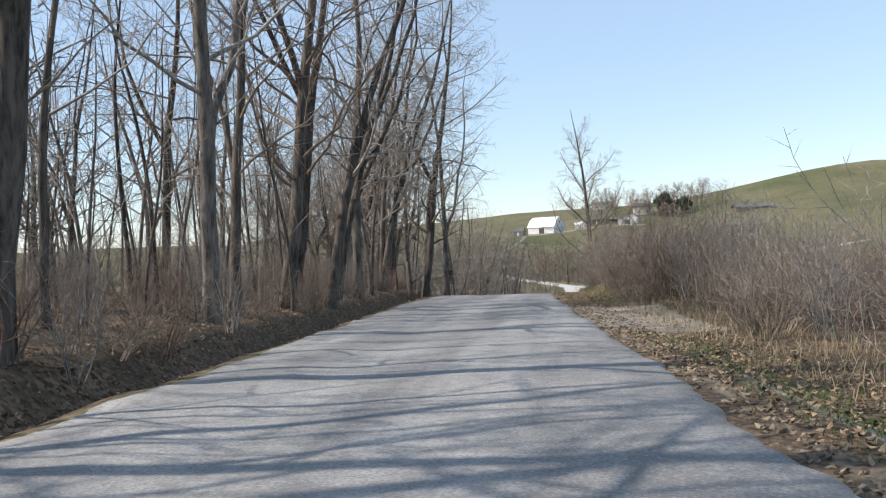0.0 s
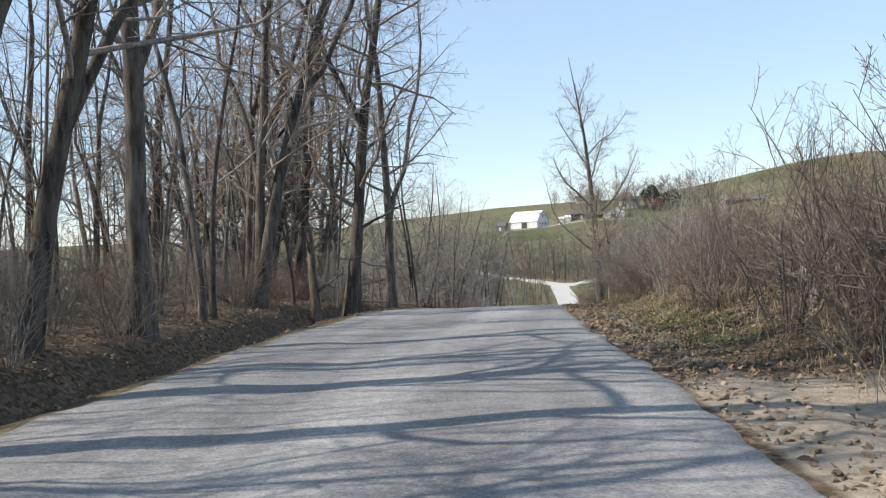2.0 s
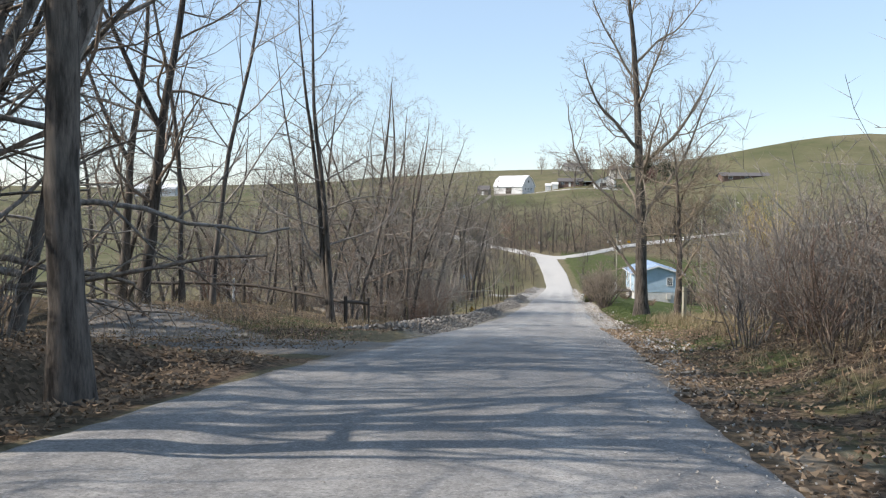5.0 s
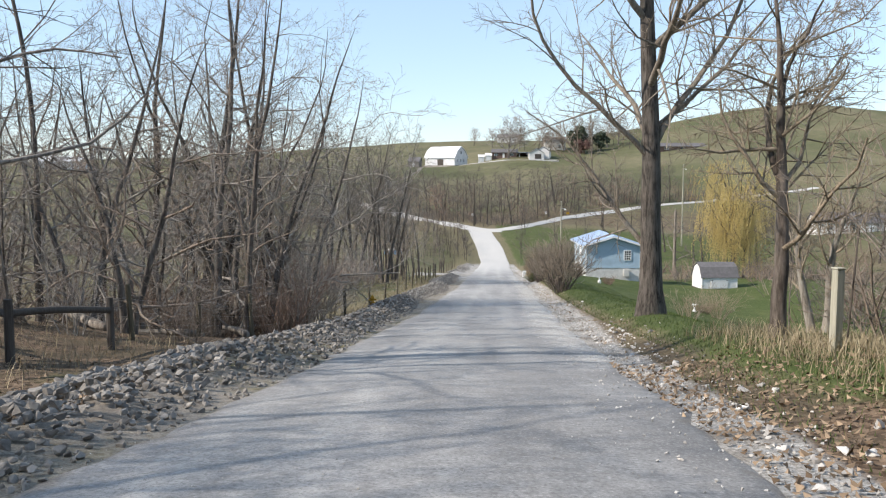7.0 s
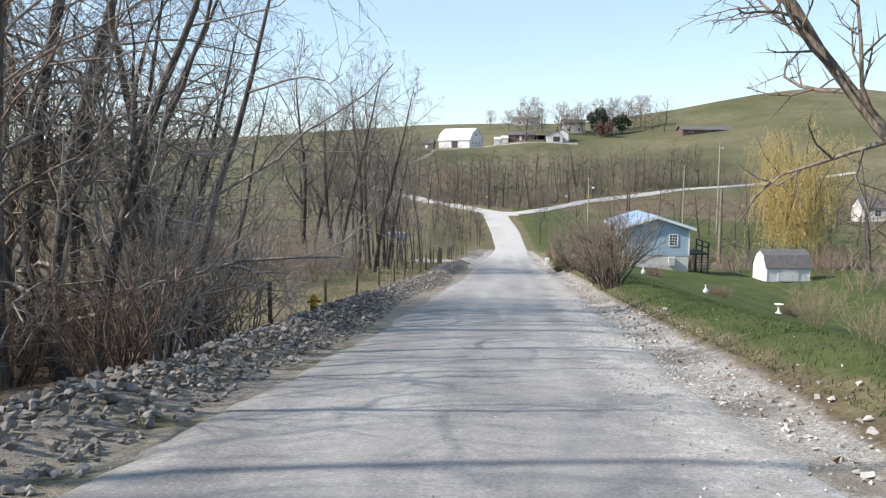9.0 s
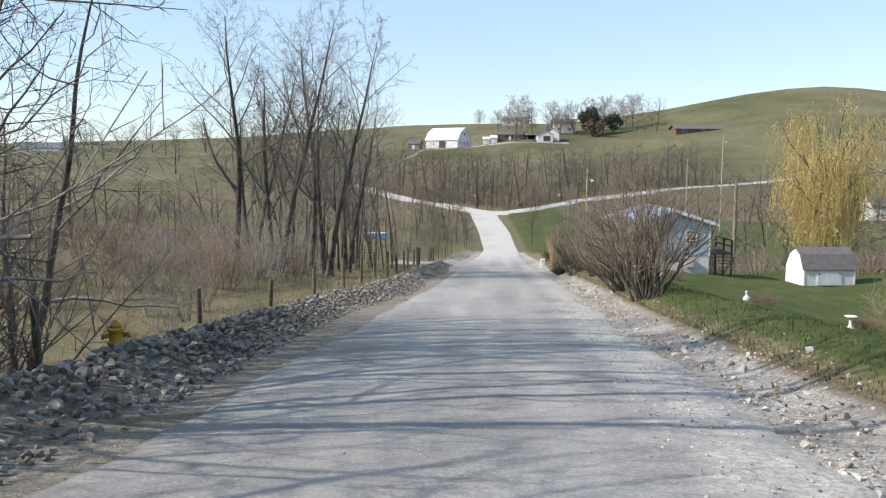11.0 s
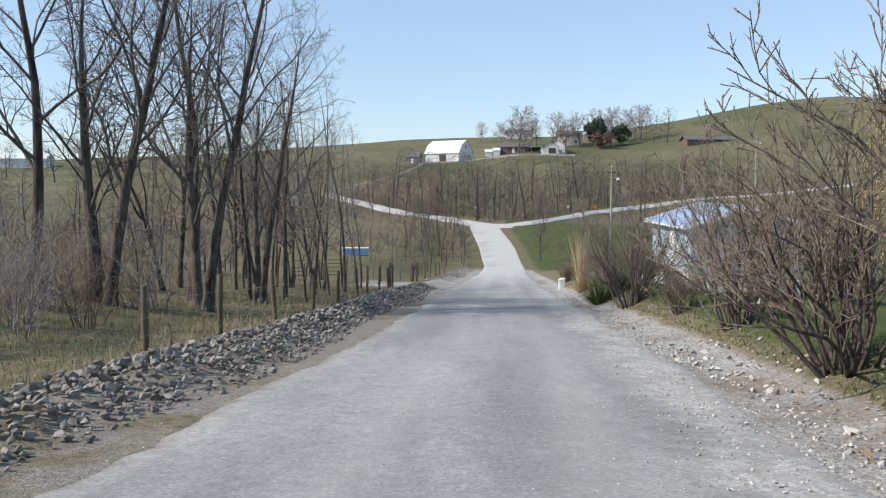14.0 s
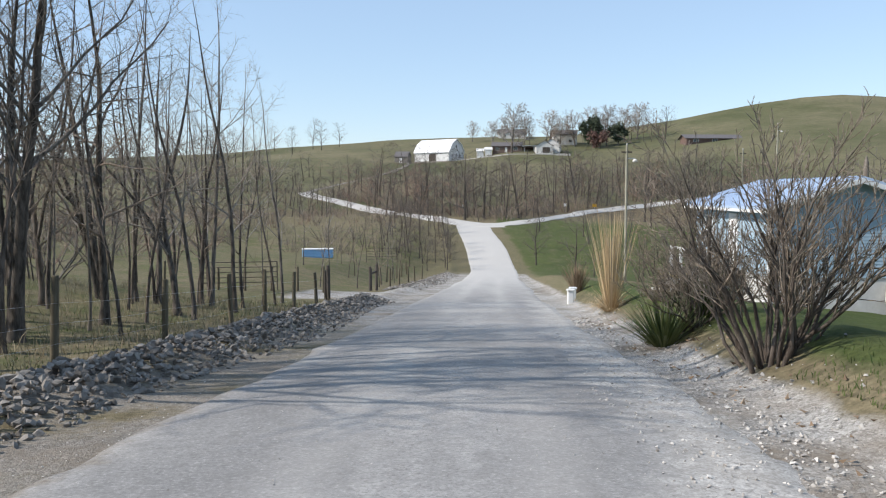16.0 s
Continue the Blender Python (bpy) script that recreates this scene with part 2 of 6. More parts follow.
SHED_WHITE = paint("shed_white", (0.76, 0.75, 0.73), 0.6, 0.08)
SHINGLE_GREY = paint("shingle_grey", (0.16, 0.15, 0.15), 0.9, 0.14, 3)
BARN_WHITE = paint("barn_white", (0.74, 0.74, 0.73), 0.7, 0.10, 0.6)
BARN_ROOF = metal_roof_material("barn_roof", (0.78, 0.79, 0.80), 0.2)
BRICK_RED = paint("brick_red", (0.17, 0.115, 0.095), 0.9, 0.12)
CONCRETE = paint("concrete", (0.56, 0.54, 0.50), 0.9, 0.10)
STUCCO = paint("stucco_pale", (0.70, 0.68, 0.64), 0.8, 0.08)
YELLOW = paint("cap_yellow", (0.52, 0.29, 0.03), 0.55, 0.14, 9)
TANK_BLUE = paint("tank_blue", (0.22, 0.42, 0.66), 0.4, 0.06)
GALV = Nodes("galvanised_steel", 0.4, 0.9).colour((0.45, 0.45, 0.46)).mat
GLASS = Nodes("window_glass", 0.06, 0.0, 0.6).colour((0.035, 0.045, 0.055)).mat

# ---- building blocks ----


def mesh_from(name, v, f, mat=None, smooth=False):
    me = bpy.data.meshes.new(name)
    me.from_pydata([tuple(p) for p in v], [], f)
    me.polygons.foreach_set("use_smooth", [smooth] * len(f))
    if mat:
        me.materials.append(mat)
    return me


def part(name, bm, mat, parent, label=""):
    """Links a bmesh or a mesh as one object under a thing."""
    if isinstance(bm, bmesh.types.BMesh):
        me = bpy.data.meshes.new(name)
        bm.to_mesh(me)
        bm.free()
        if mat:
            me.materials.append(mat)
    else:
        me = bm
    ob = new(name, me)
    ob.parent = parent
    if label:
        ob["label"] = label
    return ob


def thing(name, label, category, m, group="", kind=""):
    ob = new(name)
    ob.empty_display_size = 0.2
    ob.matrix_world = m
    return tagged(ob, label, category, group, kind)


def box(x0, y0, z0, x1, y1, z1, bevel=0.0, bm=None):
    own = bm or bmesh.new()
    r = bmesh.ops.create_cube(own, size=1.0)
    for v in r["verts"]:
        v.co = Vector((x0 + (v.co.x + 0.5) * (x1 - x0), y0 + (v.co.y + 0.5) * (y1 - y0), z0 + (v.co.z + 0.5) * (z1 - z0)))
    if bevel:
        edges = {e for v in r["verts"] for e in v.link_edges}
        bmesh.ops.bevel(own, geom=list(edges), offset=bevel, segments=1, affect="EDGES")
    return own


def rod(r0, r1, z0, z1, seg=10, bm=None, at=(0, 0), bevel=0.0):
    own = bm or bmesh.new()
    r = bmesh.ops.create_cone(own, cap_ends=True, segments=seg, radius1=r0, radius2=r1, depth=z1 - z0)
    bmesh.ops.translate(own, verts=r["verts"], vec=(at[0], at[1], (z0 + z1) / 2))
    return own


def lathe(profile, seg=16):
    """A turned solid from (radius, height) pairs."""
    bm = bmesh.new()
    rings = []
    for r, z in profile:
        rings.append([bm.verts.new((r * math.cos(2 * math.pi * k / seg), r * math.sin(2 * math.pi * k / seg), z)) for k in range(seg)])
    for a, b in zip(rings, rings[1:]):
        for k in range(seg):
            bm.faces.new((a[k], a[(k + 1) % seg], b[(k + 1) % seg], b[k]))
    bm.faces.new(rings[0][::-1])
    bm.faces.new(rings[-1])
    for f in bm.faces:
        f.smooth = True
    return bm


def prism(outline, x0, x1, axis=0):
    """Solid whose end outline (pairs) is drawn across the axis from x0 to x1; axis 0: pairs are (y, z), axis 1: (x, z)."""
    bm = bmesh.new()
    ends = []
    for x in (x0, x1):
        ends.append([bm.verts.new((x, u, w) if axis == 0 else (u, x, w)) for u, w in outline])
    n = len(outline)
    bm.faces.new(ends[0])
    bm.faces.new(ends[1][::-1])
    for k in range(n):
        bm.faces.new((ends[0][k], ends[1][k], ends[1][(k + 1) % n], ends[0][(k + 1) % n]))
    bmesh.ops.recalc_face_normals(bm, faces=bm.faces[:])
    return bm


# ---- the lie of the land ----
ROAD_Y = (-60, 0, 10, 20, 28, 38, 47, 53.5, 62.4, 70.3, 84.4, 92.7, 104.6, 118.8, 150, 190, 205, 213, 222, 232, 241, 250, 262)
ROAD_X = (0.6, 0.0, -0.55, -1.25, -1.75, -2.4, -2.8, -2.75, -2.45, -2.2, -1.68, -1.2, -0.6, 0.35, 1.4, 3.2, 4.0, 4.1, 3.7, 2.7, 2.0, 2.0, 2.2)
ROAD_Z = (0.5, 0.0, -0.27, -0.66, -0.9, -1.22, -1.55, -2.11, -3.0, -3.92, -5.68, -6.62, -7.84, -9.2, -12.0, -15.4, -16.3, -16.2, -14.9, -13.5, -12.5, -11.9, -11.4)
CREST_X = (-900, -420, -240, -130, -60, 0, 60, 90, 140, 190, 240, 330, 520, 900)
CREST_Z = (14, 9, 9, 13, 19.5, 20.5, 22, 26.5, 37, 44, 41, 31, 22, 14)


def smooth_interp(y, ys, zs, w=5.0):
    y = np.asarray(y, float)
    return sum(np.interp(y + k * w, ys, zs) * g for k, g in ((-1, 0.2), (-0.5, 0.2), (0, 0.2), (0.5, 0.2), (1, 0.2)))


def step(a, b, x):
    t = np.clip((np.asarray(x, float) - a) / (b - a), 0, 1)
    return t * t * (3 - 2 * t)


def road_x(y):
    return smooth_interp(y, ROAD_Y, ROAD_X, 4.0)


def country(x, y):
    """The wide land: a valley floor, then a long slope up to the ridge and down again behind it."""
    crest = smooth_interp(x, CREST_X, CREST_Z, 18.0)
    floor = -12.0 + 0.012 * np.abs(x)
    up = np.clip((y - 258) / 300, 0, 1) ** 1.45
    up = np.where(y > 558, 1.0, up)
    back = step(560, 1000, y) * 0.9
    return floor + (crest - floor) * up - (crest - floor) * back * step(30, 0, 0 * y + 20)


def road_z(y):
    near = smooth_interp(y, ROAD_Y, ROAD_Z, 4.0)
    far = country(5.0 + 0 * np.asarray(y, float), np.asarray(y, float))
    return near + (far - near) * step(245, 285, y)


def hill(x, y, cx, cy, sx, sy, h):
    return h * np.exp(-((x - cx) / sx) ** 2 - ((y - cy) / sy) ** 2)


def wave(x, y, size, seed):
    """Cheap rolling unevenness, zero on average."""
    k = 6.283 / size
    return (np.sin(k * x + seed) * np.cos(k * 0.83 * y + 1.7 * seed) + np.sin(k * 0.61 * (x + y) + 2.3 * seed) * 0.7 + np.sin(k * 1.9 * (x - 0.6 * y) + seed) * 0.35) / 2


def side_road(y):
    """How far the driveway mouth on the left opens at y."""
    return step(56.6, 58.4, y) * (1 - step(64.0, 66.0, y))


def road_left(y):
    """How far the road reaches to the left of its line."""
    return smooth_interp(y, (-60, 32, 40, 50, 58, 66, 72, 100, 120, 132, 150, 165, 255), (5.05, 5.05, 4.9, 4.3, 4.0, 3.4, 3.05, 3.1, 3.3, 3.2, 3.0, 2.8, 2.7), 3.0)


def road_right(y):
    return smooth_interp(y, (-60, 58, 68, 85, 255), (2.0, 2.05, 2.3, 2.45, 2.6), 3.0)


def land(x, y):
    """Height of the ground, the road's bed included."""
    x, y = np.asarray(x, float), np.asarray(y, float)
    s = x - road_x(y)
    left, right = np.maximum(-s, 0), np.maximum(s, 0)
    near = road_z(y)
    woods = 1 - step(53.5, 58, y)
    yard = step(64, 84, y) * (1 - step(170, 215, y))
    shifted = left - 0.65 * step(86, 100, y)
    # left: ditch and bank under the woods, then the rock bank and a field
    rel = woods * (-0.4 * step(4.9, 5.4, left) + 0.75 * step(5.5, 6.5, left) + 0.3 * step(6.5, 9.5, left) + 0.02 * left)
    bank = (1 - woods) * (1 - side_road(y))
    rel = rel + bank * (0.30 * step(3.2, 5.0, left) * (1 - step(62, 70, y)) + (0.16 * np.exp(-((shifted - 4.1) / 0.55) ** 2) - 0.4 * step(4.2, 5.6, shifted) * step(78, 90, y) * (1 - step(108, 120, y))) * step(64, 72, y) - 0.9 * step(5.4, 11, left) * step(84, 94, y) * (1 - step(104, 118, y)) + 0.7 * step(7.0, 12.5, left) * (1 - step(79, 90, y)) + 0.11 * np.clip(left - 8.5, 0, 9) * step(108, 122, y) * (1 - step(146, 162, y)) + 1.6 * step(6.5, 14, left) * step(150, 190, y) * (1 - step(215, 245, y)))
    rel = rel + 0.055 * np.maximum(left - 12, 0) * step(70, 150, y) * (1 - step(190, 240, y))
    # right: leaf bank beside the brush, verge, then the lawn falling away
    rel = rel + (1 - yard) * (-0.15 * step(2.7, 3.3, right) * (1 - step(24, 34, y)) + 0.55 * step(3.2, 5.6, right) * step(26, 36, y) * (1 - step(74, 86, y)) - 0.055 * np.maximum(right - 6, 0))
    fall = 0.25 - 0.15 * step(124, 146, y)
    rel = rel + yard * ((0.50 + 0.18 * step(112, 126, y)) * step(2.8, 4.6, right) - fall * np.maximum(right - 5.0, 0) * (1 - step(14, 30, right)) - fall * 10 * step(14, 30, right))
    near = near + rel * step(2.4, 3.2, np.abs(s)) + wave(x, y, 2.7, 1.0) * 0.05 * step(3.4, 5, np.abs(s)) + wave(x, y, 11, 2.0) * 0.12 * step(5, 12, np.abs(s))
    far = country(x, y) + wave(x, y, 190, 4.0) * 1.0 + wave(x, y, 61, 5.0) * 0.4 - hill(x, y, -9, 470, 22, 16, 3.5) + hill(x, y, 24, 466, 24, 34, 2.9)
    far = far + 7.5 * step(60, 160, -x) * (1 - step(160, 330, y)) + 4.0 * step(50, 150, x) * (1 - step(170, 300, y))
    far = far - 3.0 * np.exp(-((y - 262 - 0.10 * x) / 22) ** 2) * step(14, 40, np.abs(x - 5))
    w = np.maximum(step(245, 300, y), np.maximum(step(26, 95, left) * 0.9, step(36, 120, right) * 0.9))
    return near + (far - near) * w


def at(x, y, z=0.0, rz=0.0, scale=1.0):
    """A pose on the ground."""
    m = pose(x, y, float(land(x, y)) + z, 0, 0, rz)
    return m @ Matrix.Scale(scale, 4) if scale != 1.0 else m


def grid_mesh(name, X, Y, Z, mat, masks):
    ny, nx = X.shape
    v = np.stack([X, Y, Z], -1).reshape(-1, 3)
    i = np.arange(ny * nx).reshape(ny, nx)
    f = np.stack([i[:-1, :-1], i[:-1, 1:], i[1:, 1:], i[1:, :-1]], -1).reshape(-1, 4)
    me = bpy.data.meshes.new(name)
    me.vertices.add(len(v))
    me.vertices.foreach_set("co", v.ravel())
    me.loops.add(f.size)
    me.loops.foreach_set("vertex_index", f.ravel())
    me.polygons.add(len(f))
    me.polygons.foreach_set("loop_start", np.arange(len(f)) * 4)
    me.polygons.foreach_set("loop_total", np.full(len(f), 4))
    me.update(calc_edges=True)
    me.polygons.foreach_set("use_smooth", np.ones(len(f), bool))
    for k, a in masks.items():
        me.attributes.new(k, "FLOAT", "POINT").data.foreach_set("value", a.ravel().astype(np.float32))
    me.materials.append(mat)
    return me


def spaced(stops):
    """Coordinates from (start, step) pairs; the last pair ends the row."""
    out = []
    for (a, d), (b, _) in zip(stops, stops[1:]):
        out += list(np.arange(a, b, d))
    return np.array(out + [stops[-1][0]])


gx = spaced([(-2500, 250), (-1000, 60), (-400, 20), (-120, 5), (-40, 1.5), (-14, 0.5), (-8, 0.3), (8, 0.5), (16, 1.5), (40, 5), (120, 20), (400, 60), (1000, 250), (2500, 1)])
gy = spaced([(-500, 60), (-80, 8), (-12, 0.5), (150, 1.0), (260, 4), (420, 8), (700, 30), (1200, 120), (3000, 1)])
S_, Y_ = np.meshgrid(gx, gy)
X_ = S_ + road_x(Y_) * (1 - step(20, 60, np.abs(S_)))
Z_ = land(X_, Y_)
Z_ = Z_ - 0.07 * (1 - step(-0.75, -0.3, X_ - road_x(Y_) - road_right(Y_))) * (1 - step(-0.75, -0.3, road_x(Y_) - X_ - road_left(Y_))) * (Y_ < 250)
sv = X_ - road_x(Y_)
lawn_mask = step(3.0, 4.7, sv) * step(64, 74, Y_) * (1 - step(150, 175, Y_)) * (1 - step(34, 44, sv))
lawn_mask = np.maximum(lawn_mask, 0.56 * step(2.3, 2.8, sv) * (1 - step(3.4, 4.2, sv)) * (1 - step(16, 22, Y_)))
lawn_mask = np.maximum(lawn_mask, 0.47 * step(2.3, 2.9, sv) * (1 - step(4.2, 5.2, sv)) * step(29, 33, Y_) * (1 - step(66, 72, Y_)))
lawn_mask = np.maximum(lawn_mask, 0.55 * step(4.6, 5.6, -sv) * (1 - step(9, 12, -sv)) * step(65.5, 67, Y_) * (1 - step(72, 78, Y_)))
lawn_mask = np.maximum(lawn_mask, 0.41 * step(5.6, 6.6, -sv) * (1 - step(24, 34, -sv)) * step(106, 114, Y_) * (1 - step(150, 160, Y_)))
lawn_mask = np.maximum(lawn_mask, 0.44 * step(5.5, 8, -sv) * step(114, 126, Y_) * (1 - step(230, 260, Y_)))
lawn_mask = np.maximum(lawn_mask, 0.62 * step(2.6, 4.5, sv) * (1 - step(60, 80, sv)) * step(175, 190, Y_) * (1 - step(245, 262, Y_)))
lawn_mask = np.maximum(lawn_mask, 0.46 * step(6.2, 7.0, -sv) * (1 - step(12, 15, -sv)) * step(113, 118, Y_) * (1 - step(130, 138, Y_)))
litter_mask = np.maximum(step(-0.5, 0.1, -sv - road_left(Y_)) * (1 - step(57.5, 60, Y_)), step(1.6, 1.9, sv) * (1 - step(70, 77, Y_)) * 0.75)
litter_mask = np.maximum(litter_mask, 0.9 * step(4.6, 6.0, -sv) * (1 - step(14, 20, -sv)) * step(60, 64, Y_) * (1 - step(92, 106, Y_)))
litter_mask = np.maximum(litter_mask, (0.55 - 0.45 * step(96, 108, Y_)) * step(2.0, 2.4, sv) * (1 - step(3.4, 4.4, sv)) * step(66, 72, Y_) * (1 - step(138, 150, Y_)))
gravel_mask = step(1.5, 1.8, np.abs(sv)) * (1 - step(2.5 + 0.4 * step(78, 90, Y_), 3.4 + 0.5 * step(78, 90, Y_), sv)) * (1 - step(3.2 + 1.9 * step(64, 72, Y_), 4.4 + 1.5 * step(64, 72, Y_), -sv)) * step(44, 70, Y_) * (1 - step(190, 215, Y_))
gravel_mask = np.maximum(gravel_mask, 0.3 * side_road(Y_) * step(-12, -8, sv) * (sv < 0))
gravel_mask = np.maximum(gravel_mask, 0.5 * step(2.3, 2.7, np.abs(sv)) * (1 - step(2.9, 3.6, sv)) * (1 - step(4.2, 4.9, -sv)) * (1 - step(44, 70, Y_)))
gravel_mask = gravel_mask * np.where(sv < 0, 0.5 + 0.5 * step(135, 150, Y_), 1.0)
litter_mask = np.maximum(litter_mask, 0.5 * step(2.6, 3.0, -sv) * (1 - step(5.5, 6.5, -sv)) * step(64, 70, Y_) * (1 - step(132, 145, Y_)))
dirt_mask = 0.95 * step(1.8, 2.1, sv) * (1 - step(4.6, 5.6, sv)) * step(18.5, 20.5, Y_) * (1 - step(28, 31, Y_))
dirt_mask = np.maximum(dirt_mask, 0.45 * step(1.8, 2.1, sv) * (1 - step(2.3, 2.9, sv)) * (1 - step(64, 72, Y_)))
gravel_mask = np.maximum(gravel_mask, 0.9 * step(2.6, 3.0, -sv) * (1 - step(8, 11, -sv)) * step(153, 155, Y_) * (1 - step(161, 163, Y_)))
litter_mask = np.maximum(litter_mask, 0.52 * step(252, 262, Y_) * (1 - step(280, 310, Y_ - 0.1 * X_)) * step(-95, -70, X_) * (1 - step(110, 150, X_)))
litter_mask = np.maximum(litter_mask, 0.5 * step(28, 36, sv) * (1 - step(90, 120, sv)) * step(140, 160, Y_) * (1 - step(220, 250, Y_)))
pasture_mask = np.maximum(step(250, 285, Y_), np.maximum(step(24, 50, -sv) * step(60, 90, Y_), step(45, 80, sv)))
ground = new("ground", grid_mesh("ground", X_, Y_, Z_, GROUND, {"lawn": lawn_mask, "litter": litter_mask, "gravel": gravel_mask, "dirt": dirt_mask, "pasture": pasture_mask}))
tagged(ground, "rolling ground with leaf litter, lawn, dead grass and pasture", "ground", kind="structure")


def road_strip(name, label, path, width, edges=None, lift=0.02, crown=0.06, ragged=0.09, seed=0):
    """A road along path(t) -> (x, y); it follows the land and frays at its edges."""
    rng = np.random.default_rng(seed)
    t = path
    d = np.gradient(t, axis=0)
    d /= np.linalg.norm(d, axis=1)[:, None]
    n = np.stack([d[:, 1], -d[:, 0]], -1)
    k = np.linspace(-1, 1, 23)
    fray_l, fray_r = (np.convolve(rng.normal(size=len(t) + 8), np.ones(9) / 9, "valid") * ragged * 2.2 + rng.normal(size=len(t)) * ragged * 0.35 for _ in range(2))
    reach_l, reach_r = (road_left(t[:, 1]), road_right(t[:, 1])) if edges else (width / 2, width / 2)
    half = np.stack([reach_l + fray_l, reach_r + fray_r], -1)
    off = np.where(k[None, :] < 0, k[None, :] * half[:, :1], k[None, :] * half[:, 1:])
    X = t[:, 0, None] + off * n[:, 0, None]
    Y = t[:, 1, None] + off * n[:, 1, None]
    Z = land(X, Y) + lift + crown * (1 - np.abs(k[None, :]) ** 2.5) - 0.09 * (np.abs(k[None, :]) > 0.99) * (1 - side_road(Y) * (edges is not None))
    Z = Z + wave(X, Y, 1.9, 3.0) * 0.012 + wave(X, Y, 0.7, 6.0) * 0.006
    rut = np.exp(-((np.abs(off + 0.35) - 0.85) / 0.3) ** 2)
    open_road = step(62, 86, Y)
    loose = 0.12 + 0.75 * step(0.5, 2.2, off) * open_road * (1 - 0.5 * step(140, 160, Y)) + 0.35 * step(1.9, 3.0, -off) * open_road - 0.25 * rut
    dust = np.clip(step(135, 205, Y) * 0.9 + (0.12 + 0.22 * rut) * open_road, 0, 1)
    soil = np.clip(step(0.80, 1.0, np.abs(k[None, :])) * (1 - 0.55 * open_road) * (1 - 0.9 * step(130, 170, Y)) + 0.4 * step(2.2, 3.1, -off) * open_road * (1 - step(130, 170, Y)), 0, 1)
    if width == 1.7 or width == 4.2:      # lanes trodden into leaves and soil
        loose, dust, soil = loose * 0 - 0.5, dust * 0.3, 0.8 + 0 * soil
    ob = new(name, grid_mesh(name, X, Y, Z, ROAD, {"loose": loose, "dust": dust, "soil": soil}))
    return tagged(ob, label, "road", kind="structure")


def curve_through(points, n=80):
    """A smooth way through a few points."""
    p = np.array(points, float)
    u = np.concatenate([[0], np.cumsum(np.linalg.norm(np.diff(p, axis=0), axis=1))])
    w = np.linspace(0, u[-1], n)
    c = np.stack([np.interp(w, u, p[:, k]) for k in (0, 1)], -1)
    for _ in range(4):
        c[1:-1] = (c[:-2] + 2 * c[1:-1] + c[2:]) / 4
    return c


ry = np.concatenate([np.arange(-40, 125, 0.35), np.arange(125, 242.6, 1.0)])
road_strip("road", "pale grey gravel country road with wheel tracks, dipping into the valley", np.stack([road_x(ry), ry], -1), 5.4, True)
road_strip("cross_road", "pale gravel lane along the foot of the hill", curve_through([(-38.5, 324), (-37, 319), (-28.5, 303), (-19.5, 285), (-11, 263), (-4.6, 250), (-0.6, 243.5), (3.2, 239.5), (6.5, 240)], 150), 4.4, None, 0.10, seed=2)
road_strip("east_lane", "narrow pale gravel lane rising along the hillside", curve_through([(4.5, 239.3), (7.5, 240.8), (12.5, 248), (23.8, 274), (34, 287), (46, 296), (75, 318), (120, 345)], 120), 3.0, None, 0.13, seed=7)
road_strip("barn_lane", "faint earthen farm lane climbing to the barn", curve_through([(-20, 452), (-21, 430), (-24, 406), (-30.5, 374), (-35.5, 342), (-38.6, 328), (-38.2, 321)], 90), 1.7, None, 0.06, seed=8)
road_strip("farm_lane", "pale farm lane from the barn to the carport", curve_through([(-2, 456), (6, 453.5), (14, 452.5), (21, 453)], 24), 2.4, None, 0.15, seed=5)
road_strip("driveway", "leaf-strewn gravel driveway mouth on the verge", curve_through([(-5.6, 61.2), (-7.6, 61.4), (-9.8, 62.3), (-12, 64.4), (-14.5, 67.6), (-18, 71), (-26, 74)], 60), 4.2, None, 0.02, 0.02, seed=4)

# ---- trees and shrubs ----


def across(a, b):
    """Cross product along the last axis."""
    return np.stack([a[..., 1] * b[..., 2] - a[..., 2] * b[..., 1], a[..., 2] * b[..., 0] - a[..., 0] * b[..., 2], a[..., 0] * b[..., 1] - a[..., 1] * b[..., 0]], -1)


def faced(name, v, loops, totals):
    """A mesh from points, the corners of all faces in a row, and the number of corners of each."""
    me = bpy.data.meshes.new(name)
    me.vertices.add(len(v))
    me.vertices.foreach_set("co", v.astype(np.float32).ravel())
    me.loops.add(len(loops))
    me.loops.foreach_set("vertex_index", loops.astype(np.int32))
    me.polygons.add(len(totals))
    me.polygons.foreach_set("loop_start", (np.cumsum(totals) - totals).astype(np.int32))
    me.polygons.foreach_set("loop_total", totals.astype(np.int32))
    me.update(calc_edges=True)
    return me


